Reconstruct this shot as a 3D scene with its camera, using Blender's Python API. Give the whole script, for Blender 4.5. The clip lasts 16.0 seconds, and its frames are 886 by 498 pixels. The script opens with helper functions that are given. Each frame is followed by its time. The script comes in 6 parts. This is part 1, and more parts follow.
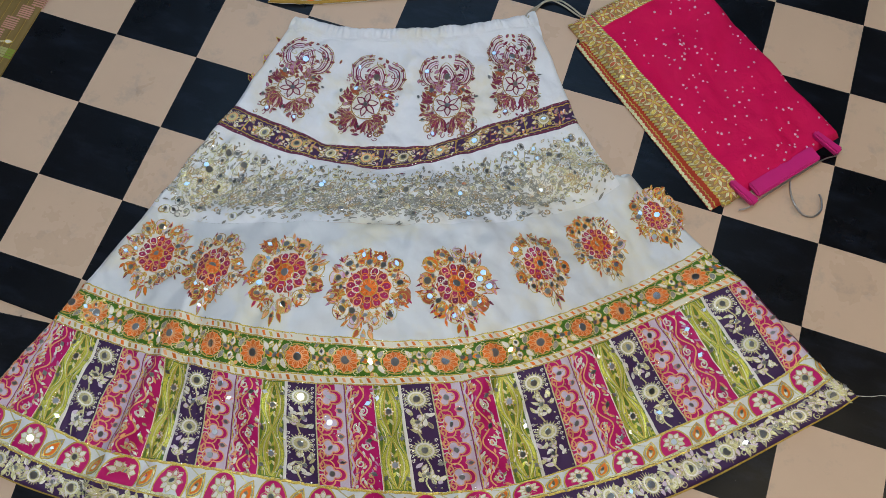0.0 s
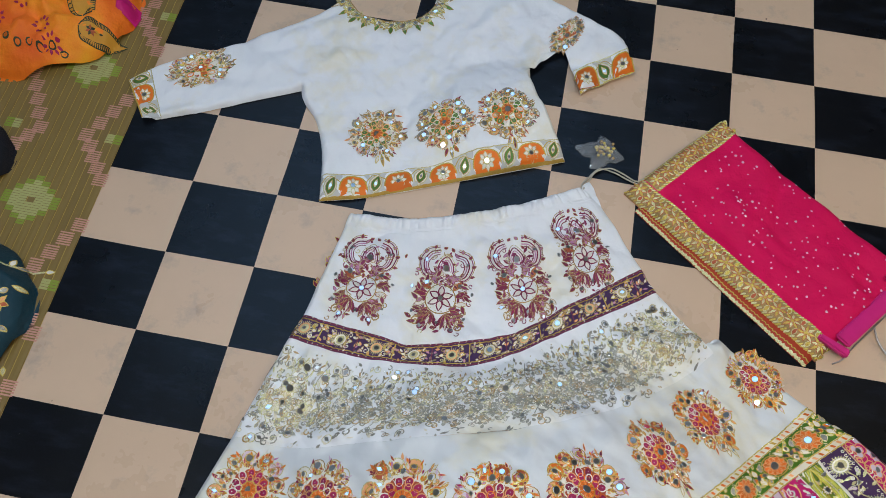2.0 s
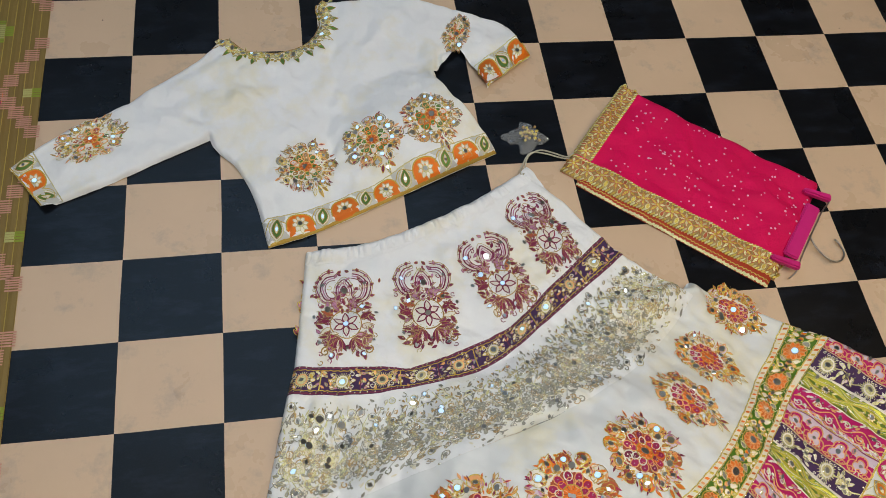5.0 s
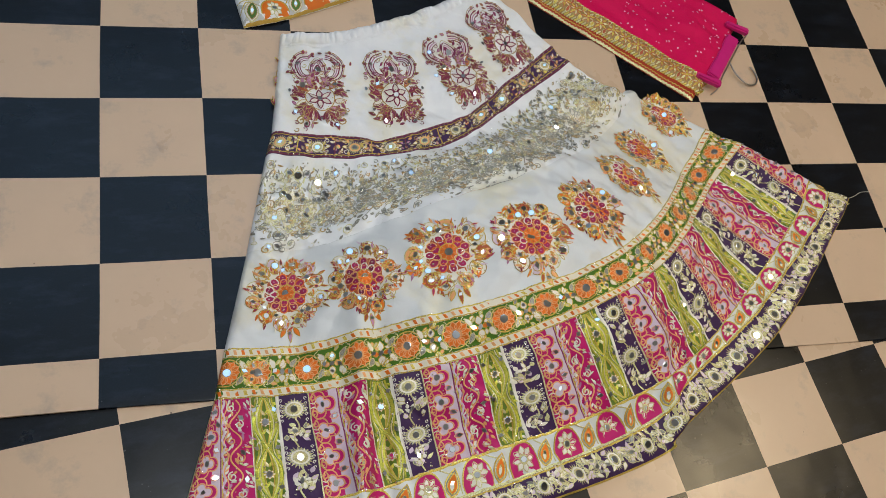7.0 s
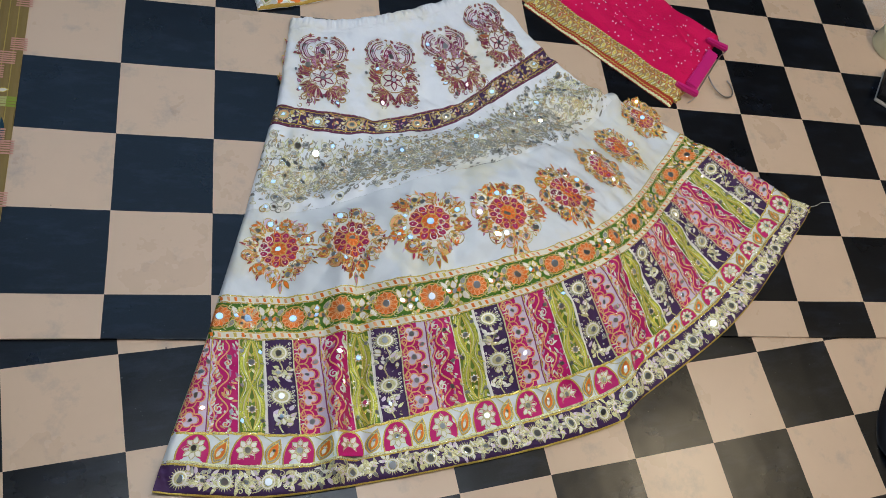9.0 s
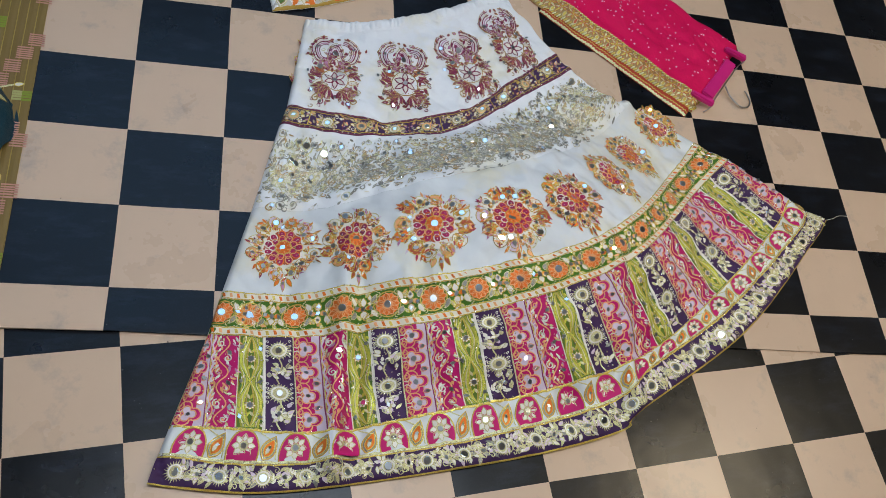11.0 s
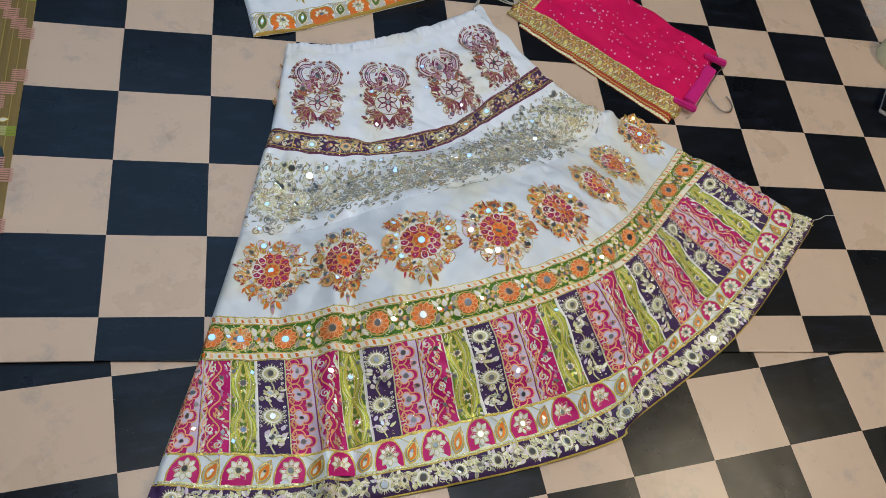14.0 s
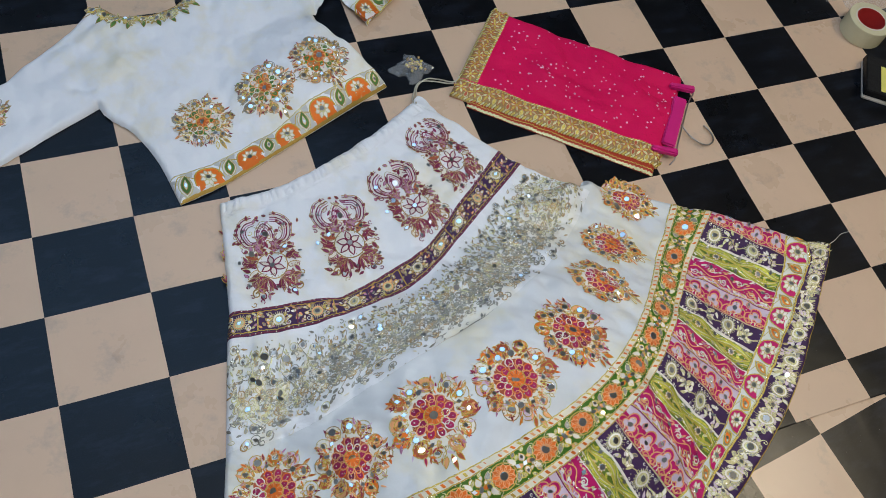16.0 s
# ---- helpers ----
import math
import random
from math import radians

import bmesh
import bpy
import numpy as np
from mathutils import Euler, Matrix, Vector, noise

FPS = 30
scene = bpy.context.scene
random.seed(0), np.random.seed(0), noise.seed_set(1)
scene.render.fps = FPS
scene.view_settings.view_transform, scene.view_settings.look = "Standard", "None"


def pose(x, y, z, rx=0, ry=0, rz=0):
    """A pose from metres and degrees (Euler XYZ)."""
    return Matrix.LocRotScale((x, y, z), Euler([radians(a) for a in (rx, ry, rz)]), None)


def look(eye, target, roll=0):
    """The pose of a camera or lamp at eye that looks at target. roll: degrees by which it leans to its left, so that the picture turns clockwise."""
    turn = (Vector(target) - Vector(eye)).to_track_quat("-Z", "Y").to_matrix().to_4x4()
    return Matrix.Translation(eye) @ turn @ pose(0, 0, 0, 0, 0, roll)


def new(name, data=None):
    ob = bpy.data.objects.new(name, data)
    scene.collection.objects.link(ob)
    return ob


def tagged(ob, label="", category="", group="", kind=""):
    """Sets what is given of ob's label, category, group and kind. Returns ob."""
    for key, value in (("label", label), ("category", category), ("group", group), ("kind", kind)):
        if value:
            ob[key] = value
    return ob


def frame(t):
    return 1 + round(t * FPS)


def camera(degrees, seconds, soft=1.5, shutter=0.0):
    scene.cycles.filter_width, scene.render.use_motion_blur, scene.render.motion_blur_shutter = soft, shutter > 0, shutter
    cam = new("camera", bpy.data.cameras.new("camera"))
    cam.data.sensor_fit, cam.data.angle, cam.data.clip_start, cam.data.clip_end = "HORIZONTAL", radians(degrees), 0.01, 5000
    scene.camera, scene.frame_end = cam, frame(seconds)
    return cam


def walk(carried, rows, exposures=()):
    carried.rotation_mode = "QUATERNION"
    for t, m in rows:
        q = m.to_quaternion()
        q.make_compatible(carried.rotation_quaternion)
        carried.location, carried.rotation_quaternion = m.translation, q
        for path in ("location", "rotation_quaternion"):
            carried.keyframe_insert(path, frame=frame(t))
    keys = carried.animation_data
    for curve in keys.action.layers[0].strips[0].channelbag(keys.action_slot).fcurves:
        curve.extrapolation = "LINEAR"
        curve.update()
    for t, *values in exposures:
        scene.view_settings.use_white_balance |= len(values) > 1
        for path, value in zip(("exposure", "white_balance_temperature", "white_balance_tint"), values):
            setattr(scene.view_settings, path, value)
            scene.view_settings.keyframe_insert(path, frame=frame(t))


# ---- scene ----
cam = camera(55.4, 16.0, soft=0.45)
METRES, EYE, TILT, LEAN, TURN = 8.0, 1.5, 0.0, 0.0, 4.9
PATH = [
    (0, (0.089, -0.715, 1.42), (-0.17, -0.067, -0.455), -2.9),
    (0.5, (0.075, -0.67, 1.431), (-0.173, 0.021, -0.429), -2.4),
    (1, (-0.014, -0.628, 1.438), (-0.235, 0.127, -0.4), -1.2),
    (1.5, (-0.156, -0.605, 1.447), (-0.339, 0.213, -0.369), 0.3),
    (2, (-0.226, -0.613, 1.449), (-0.385, 0.276, -0.336), 1.0),
    (2.5, (-0.229, -0.589, 1.46), (-0.365, 0.365, -0.292), 1.5),
    (3, (-0.262, -0.557, 1.454), (-0.364, 0.435, -0.28), 2.0),
    (3.2, (-0.318, -0.557, 1.451), (-0.379, 0.453, -0.274), 3.0),
    (5.3, (-0.63, -0.67, 1.384), (-0.258, 0.269, -0.343), 13.9),
    (5.5, (-0.691, -0.714, 1.382), (-0.282, 0.214, -0.341), 15.4),
    (6, (-0.712, -0.781, 1.379), (-0.228, 0.082, -0.359), 20.5),
    (6.5, (-0.712, -0.905, 1.374), (-0.173, -0.079, -0.366), 25.2),
    (7, (-0.732, -0.942, 1.335), (-0.16, -0.139, -0.405), 29.2),
    (7.5, (-0.79, -0.976, 1.365), (-0.183, -0.179, -0.366), 32.3),
    (8, (-0.781, -1.016, 1.39), (-0.166, -0.215, -0.336), 33.6),
    (8.5, (-0.761, -1.062, 1.405), (-0.161, -0.233, -0.313), 32.8),
    (9, (-0.737, -1.08, 1.412), (-0.164, -0.232, -0.306), 31.7),
    (11.5, (-0.686, -1.096, 1.42), (-0.187, -0.218, -0.306), 29.8),
    (12, (-0.681, -1.098, 1.428), (-0.184, -0.219, -0.298), 30.2),
    (12.5, (-0.677, -1.106, 1.427), (-0.181, -0.219, -0.295), 30.2),
    (13, (-0.68, -1.108, 1.427), (-0.179, -0.215, -0.291), 30.1),
    (13.5, (-0.681, -1.11, 1.422), (-0.178, -0.204, -0.289), 28.7),
    (14, (-0.672, -1.102, 1.424), (-0.166, -0.19, -0.282), 26.4),
    (14.5, (-0.676, -1.032, 1.421), (-0.148, -0.124, -0.281), 23.7),
    (15, (-0.708, -0.875, 1.42), (-0.152, 0.004, -0.289), 21.5),
    (15.5, (-0.718, -0.77, 1.407), (-0.139, 0.082, -0.308), 19.5),
    (16, (-0.646, -0.719, 1.395), (-0.053, 0.107, -0.327), 18.2),
]
# the camera's own exposure and white balance drift along the way
EXPOSURES = [(0, -0.27, 6080, 10), (1.5, -0.15, 6000, 10), (3, 0.0, 6780, 10), (5.5, -0.10, 7250, 10), (6, -0.15, 7450, 10), (7, -0.14, 6750, 10), (8.5, -0.13, 6150, 10), (12.5, -0.13, 6050, 10), (16, -0.15, 5980, 10)]
walk(cam, [(t, look(eye, target, roll)) for t, eye, target, roll in PATH], EXPOSURES)

# ---- light: tube lamp, cool fill over the far half of the room, warm fill ----
world = bpy.data.worlds.new("room_world")
scene.world = world
world.use_nodes = True
world.node_tree.nodes["Background"].inputs[0].default_value = (0.5, 0.55, 0.6, 1)
world.node_tree.nodes["Background"].inputs[1].default_value = 0.02
scene.view_settings.exposure = 0.0


def area_lamp(name, at, target, size, size_y, watts, colour):
    data = bpy.data.lights.new(name, "AREA")
    data.shape, data.size, data.size_y, data.energy, data.color = "RECTANGLE", size, size_y, watts, colour
    ob = new(name, data)
    ob.matrix_world = look(at, target)
    return ob


# unseen panel, added for cool light and its reflection in floor and mirrors
area_lamp("ceiling_panel_lamp", (-0.85, 1.45, 2.7), (-0.85, 1.4, 0), 2.4, 2.0, 23, (0.36, 0.63, 1.0))
area_lamp("tube_lamp", (-0.32, -0.75, 2.62), (-0.34, -0.2, 0), 1.2, 0.12, 32, (0.90, 0.96, 1.0))
area_lamp("tube_lamp_upper_side", (-0.32, -0.75, 2.64), (-0.32, -0.75, 3.0), 1.2, 0.12, 20, (0.86, 0.94, 1.0))
# unseen warm light, added to brighten the floor on the right
area_lamp("warm_lamp", (1.7, -0.5, 2.5), (0.9, -0.3, 0), 0.6, 0.12, 25, (1.0, 0.81, 0.52))


# ---- materials ----
class Nodes:
    """A node material: N("Type", input=value or socket, ...) adds a node."""

    def __init__(self, name, rough=0.6, metal=0.0, **more):
        self.mat = bpy.data.materials.new(name)
        self.mat.use_nodes = True
        self.tree = self.mat.node_tree
        self.bsdf = self.tree.nodes["Principled BSDF"]
        self.set("Roughness", rough), self.set("Metallic", metal)
        for k, v in more.items():
            self.set(k.replace("_", " "), v)

    def set(self, key, value):
        self.plug(self.bsdf.inputs[key], value)

    def plug(self, sock, value):
        if isinstance(value, bpy.types.NodeSocket):
            self.tree.links.new(value, sock)
        elif isinstance(value, (tuple, list)) and len(value) == 3 and sock.type == "RGBA":
            sock.default_value = (*value, 1)
        else:
            sock.default_value = value

    def add(self, kind, out=0, props=None, **ins):
        n = self.tree.nodes.new("ShaderNode" + kind)
        for k, v in (props or {}).items():
            setattr(n, k, v)
        for k, v in ins.items():
            key = int(k[1:]) if k[0] == "i" and k[1:].isdigit() else k.replace("_", " ")
            self.plug(n.inputs[key], v)
        return n.outputs[out]

    def coords(self):
        return self.add("TexCoord", out=3)

    def noise(self, scale, detail=3.0, rough=0.6, vec=None, out=0):
        return self.add("TexNoise", out=out, Vector=vec or self.coords(), Scale=scale, Detail=detail, Roughness=rough)

    def ramp(self, fac, *stops):
        n = self.tree.nodes.new("ShaderNodeValToRGB")
        while len(n.color_ramp.elements) < len(stops):
            n.color_ramp.elements.new(0.5)
        for e, (p, c) in zip(n.color_ramp.elements, stops):
            e.position, e.color = p, (*c, 1) if len(c) == 3 else c
        self.tree.links.new(fac, n.inputs[0])
        return n.outputs[0]

    def mix(self, fac, a, b, blend="MIX"):
        n = self.tree.nodes.new("ShaderNodeMix")
        n.data_type, n.blend_type = "RGBA", blend
        self.plug(n.inputs[0], fac), self.plug(n.inputs[6], a), self.plug(n.inputs[7], b)
        return n.outputs[2]

    def math(self, op, a, b=0.0):
        return self.add("Math", props={"operation": op}, i0=a, i1=b)

    def bump(self, height, strength, distance):
        self.set("Normal", self.add("Bump", Height=height, Strength=strength, Distance=distance))


def tone(c, k):
    return tuple(min(1.0, v * k) for v in c)


def cloth(name, colour, rough=0.75, weave=900.0, bump=0.25, stain=None, sheen=0.0, spread=0.14, metal=0.0):
    """Woven cloth: fine weave relief, slight fading at two scales, and yellowish stains where told."""
    n = Nodes(name, rough, metal)
    n.set("Sheen Weight", sheen), n.set("Specular IOR Level", 0.22)
    co = n.coords()
    wide = n.noise(9.0, 4.0, 0.6, co)
    fine = n.noise(weave, 2.0, 0.7, co)
    c = n.mix(wide, tone(colour, 1 - spread), tone(colour, 1 + spread))
    c = n.mix(n.math("MULTIPLY", fine, 0.35), c, tone(colour, 0.72))
    if stain:
        spots = n.ramp(n.noise(6.5, 6.0, 0.66, co), (0.50, (0, 0, 0)), (0.68, (1, 1, 1)))
        c = n.mix(n.math("MULTIPLY", spots, 0.62), c, stain)
    n.set("Base Color", c)
    creases = n.noise(26.0, 5.0, 0.55, co)
    n.bump(n.math("ADD", n.math("MULTIPLY", fine, 0.12), n.math("MULTIPLY", creases, 1.0)), bump, 0.012)
    return n.mat


def thread(name, colour, rough=0.24, metal=0.3, grain=650.0, spread=0.3):
    """Metallic embroidery thread: twisted, uneven in tone, its glitter partly painted into the colour."""
    n = Nodes(name, rough, metal)
    co = n.coords()
    fine, knot = n.noise(grain, 2.0, 0.8, co), n.add("TexVoronoi", out=0, Vector=co, Scale=420.0)
    island = n.add("NewGeometry", out=8)
    c = n.mix(island, tone(colour, 1 - spread), tone(colour, 1 + spread))
    # painted sparkle: fine bright and dark specks in the base colour
    c = n.mix(n.ramp(fine, (0.38, (0, 0, 0)), (0.54, (1, 1, 1))), tone(colour, 0.55), c)
    n.set("Base Color", c)
    n.bump(n.math("ADD", fine, knot), 0.6, 0.0012)
    return n.mat


def silk(name, colour, spread=0.25, rough=0.5, metal=0.0):
    """Coloured satin-stitch embroidery."""
    n = Nodes(name, rough, metal)
    n.set("Specular IOR Level", 0.3)
    co = n.coords()
    island = n.add("NewGeometry", out=8)
    fine = n.noise(1100.0, 2.0, 0.7, co)
    c = n.mix(island, tone(colour, 1 - spread), tone(colour, 1 + spread))
    c = n.mix(n.math("MULTIPLY", fine, 0.5), c, tone(colour, 0.6))
    n.set("Base Color", c)
    n.bump(fine, 0.6, 0.001)
    return n.mat


TILE_X, TILE_Y = 0.175, 0.1619
BEIGE, BLACK = (0.62, 0.442, 0.305), (0.0015, 0.0021, 0.0036)


def vinyl(name, odd):
    """Printed vinyl sheet in light and dark checks; scuffs, dust and grey smears; glossy with a faint emboss."""
    n = Nodes(name, 0.3)
    n.set("Specular IOR Level", 0.33)
    co = n.coords()
    sep = n.tree.nodes.new("ShaderNodeSeparateXYZ")
    wob = n.noise(3.0, 2.0, 0.5, co, out=1)
    moved = n.add("VectorMath", props={"operation": "MULTIPLY_ADD"}, i0=wob, i1=(0.006, 0.006, 0.0), i2=co)
    shifted = n.add("VectorMath", props={"operation": "ADD"}, i0=moved, i1=(-0.003, -0.003, 0.0))
    n.tree.links.new(shifted, sep.inputs[0])
    fx = n.math("FLOOR", n.math("DIVIDE", sep.outputs[0], TILE_X))
    fy = n.math("FLOOR", n.math("DIVIDE", sep.outputs[1], TILE_Y))
    par = n.math("FLOORED_MODULO", n.math("ADD", n.math("ADD", fx, fy), float(odd)), 2.0)
    cell = n.add("TexWhiteNoise", props={"noise_dimensions": "2D"}, Vector=n.add("CombineXYZ", X=fx, Y=fy))
    wide, fine = n.noise(4.0, 5.0, 0.65, co), n.noise(260.0, 3.0, 0.7, co)
    light = n.mix(wide, tone(BEIGE, 0.84), tone(BEIGE, 1.06))
    light = n.mix(n.math("MULTIPLY", cell, 0.4), light, tone(BEIGE, 0.88))
    smear = n.ramp(n.noise(11.0, 5.0, 0.7, co), (0.55, (0, 0, 0)), (0.76, (1, 1, 1)))
    light = n.mix(n.math("MULTIPLY", smear, 0.62), light, (0.29, 0.255, 0.22))
    dark = n.mix(wide, tone(BLACK, 0.6), tone(BLACK, 1.3))
    streak = n.add("Mapping", Vector=co, Scale=(9.0, 26.0, 1.0))
    scuff = n.ramp(n.noise(1.0, 6.0, 0.7, streak), (0.50, (0, 0, 0)), (0.75, (1, 1, 1)))
    dark = n.mix(n.math("MULTIPLY", scuff, 0.75), dark, (0.014, 0.019, 0.032))
    haze = n.ramp(n.noise(420.0, 3.0, 0.75, co), (0.48, (0, 0, 0)), (0.72, (1, 1, 1)))
    dark = n.mix(n.math("MULTIPLY", n.math("MULTIPLY", haze, wide), 0.14), dark, (0.05, 0.06, 0.08))
    dust = n.ramp(n.noise(170.0, 2.0, 0.5, co), (0.76, (0, 0, 0)), (0.80, (1, 1, 1)))
    dark = n.mix(n.math("MULTIPLY", dust, 0.35), dark, (0.22, 0.22, 0.22))
    specks = n.ramp(n.noise(46.0, 1.0, 0.5, co), (0.79, (0, 0, 0)), (0.80, (1, 1, 1)))
    light = n.mix(n.math("MULTIPLY", specks, 0.8), light, (0.06, 0.045, 0.04))
    n.set("Base Color", n.mix(par, light, dark))
    n.set("Roughness", n.ramp(wide, (0.3, (0.24, 0.24, 0.24)), (0.75, (0.36, 0.36, 0.36))))
    h = n.math("ADD", n.math("MULTIPLY", fine, 0.04), n.math("MULTIPLY", n.noise(7.0, 3.0, 0.5, co), 1.0))
    n.bump(h, 0.35, 0.006)
    return n.mat


WHITE = cloth("white_cotton", (0.80, 0.80, 0.81), stain=(0.74, 0.66, 0.43), spread=0.05, bump=0.5)
WHITE_SATIN = cloth("white_satin", (0.68, 0.69, 0.69), rough=0.5, stain=(0.70, 0.63, 0.42), spread=0.04)
PURPLE = cloth("purple_brocade", (0.055, 0.022, 0.080), rough=0.6)
WINE = cloth("wine_cloth", (0.16, 0.03, 0.07))
DEEP_RED = cloth("deep_red_cloth", (0.36, 0.035, 0.012), rough=0.6)
MAGENTA = cloth("magenta_cloth", (0.50, 0.008, 0.13), rough=0.55)
LILAC = cloth("lilac_cloth", (0.62, 0.49, 0.59))
GREEN = cloth("green_cloth", (0.065, 0.16, 0.012), rough=0.6)
OLIVE = cloth("lime_cloth", (0.12, 0.19, 0.02), rough=0.6)
GREY_SATIN = cloth("silver_grey_satin", (0.50, 0.49, 0.46), rough=0.45, spread=0.2)
CREAM = cloth("cream_cloth", (0.72, 0.66, 0.52))
ORANGE = silk("orange_stitching", (0.76, 0.165, 0.008))
RUST = silk("rust_stitching", (0.42, 0.09, 0.03))
PINK = silk("pink_stitching", (0.62, 0.02, 0.20))
MAROON = silk("maroon_stitching", (0.20, 0.014, 0.055))
PLUM = silk("plum_stitching", (0.23, 0.030, 0.095))
CRIMSON = silk("crimson_stitching", (0.38, 0.012, 0.085))
MAUVE = silk("mauve_stitching", (0.50, 0.22, 0.36))
PALE = silk("pale_stitching", (0.78, 0.73, 0.64), spread=0.12)
PEACH = silk("peach_stitching", (0.80, 0.38, 0.16), spread=0.2)
LIME = thread("lime_thread", (0.72, 0.70, 0.09))
LEAF = silk("green_stitching", (0.09, 0.20, 0.03))
GOLD = thread("gold_thread", (0.95, 0.62, 0.13))
PALE_GOLD = thread("pale_gold_thread", (0.98, 0.82, 0.42))
SILVER = thread("silver_thread", (0.50, 0.48, 0.41), metal=0.4)
ANTIQUE = thread("antique_gold_thread", (0.62, 0.40, 0.16))
# bright metal for tiny domes, added to give the embroidery its glints
SPARK = Nodes("glint_bead", 0.12, 1.0)
SPARK.set("Base Color", (0.96, 0.90, 0.72))
SPARK = SPARK.mat
MIRROR = Nodes("mirror_glass", 0.07, 1.0)
MIRROR.set("Base Color", (0.90, 0.93, 0.97))
MIRROR = MIRROR.mat


# ---- drawing on cloth: flat patterns that are lifted onto a height field ----
def spline(pts, count=120):
    """Smooth curve through a few points, at even steps of its length."""
    p = np.array(pts, float)
    p = np.vstack([2 * p[0] - p[1], p, 2 * p[-1] - p[-2]])
    t = np.linspace(0, 1, 16, endpoint=False)[:, None]
    out = []
    for i in range(1, len(p) - 2):
        a, b, c, d = p[i - 1 : i + 3]
        out.append(0.5 * (2 * b + (c - a) * t + (2 * a - 5 * b + 4 * c - d) * t**2 + (3 * b - a - 3 * c + d) * t**3))
    out = np.vstack([*out, p[-2:-1]])
    run = np.r_[0, np.cumsum(np.hypot(*np.diff(out, axis=0).T))]
    at = np.linspace(0, run[-1], count)
    return np.stack([np.interp(at, run, out[:, k]) for k in range(out.shape[1])], 1)


def length(curve):
    return float(np.hypot(*np.diff(curve, axis=0).T).sum())


class Waves:
    """A sum of slanted waves: soft cloth wrinkles."""

    def __init__(self, seed, amount, shortest, longest, count=14):
        r = np.random.RandomState(seed)
        ang, wl = r.uniform(0, math.pi, count), np.exp(r.uniform(math.log(shortest), math.log(longest), count))
        self.k = np.stack([np.cos(ang), np.sin(ang)], 1) * (2 * math.pi / wl)[:, None]
        self.a, self.ph = amount * wl / longest, r.uniform(0, 6.28, count)

    def __call__(self, p):
        warp = p + 0.012 * np.sin(p[:, ::-1] * 23.0 + 1.3)
        return (np.sqrt(np.sin(warp @ self.k.T + self.ph) ** 2 + 0.04) * 1.5 * self.a).sum(1) - self.a.sum()


def line_gap(p, a, b):
    a, b = np.array(a), np.array(b)
    t = np.clip(((p - a) @ (b - a)) / ((b - a) @ (b - a)), 0, 1)
    return np.hypot(*(p - a - t[:, None] * (b - a)).T), t


class Surface:
    """Height of a cloth that lies on the floor: thickness rounded off at its outline, wrinkles and folds."""

    def __init__(self, outline, base, waves, folds=(), soft=0.012, floor=0.0015, dome=None):
        self.o, self.base, self.waves, self.folds, self.soft, self.floor, self.dome = np.array(outline), base, waves, folds, soft, floor, dome

    def __call__(self, p):
        p = np.asarray(p, float)
        d = np.full(len(p), 9.0)
        a, b = self.o, np.roll(self.o, -1, 0)
        for i in range(len(a)):
            e = b[i] - a[i]
            n2 = float(e @ e)
            if n2 > 1e-12:
                q = p - a[i]
                t = np.clip(q @ e / n2, 0, 1)
                d = np.minimum(d, np.hypot(q[:, 0] - t * e[0], q[:, 1] - t * e[1]))
        k = np.clip(d / self.soft, 0, 1)
        round_off = np.sqrt(1 - (1 - k) ** 2)
        z = self.base + self.waves(p)
        for fa, fb, w, h in self.folds:
            g, t = line_gap(p, fa, fb)
            z = z + h * np.exp(-((g / w) ** 2)) * (0.35 + 0.65 * t)
        z = np.maximum(z, 0.002)
        if self.dome:
            # stiff underskirt: the middle stands up as a low dome
            cx, cy, ang, rx, ry, h = self.dome
            c, s = math.cos(radians(ang)), math.sin(radians(ang))
            dx, dy = p[:, 0] - cx, p[:, 1] - cy
            z = z + h * np.maximum(0, 1 - ((dx * c + dy * s) / rx) ** 2 - ((dy * c - dx * s) / ry) ** 2) ** 1.36
        return self.floor + z * round_off


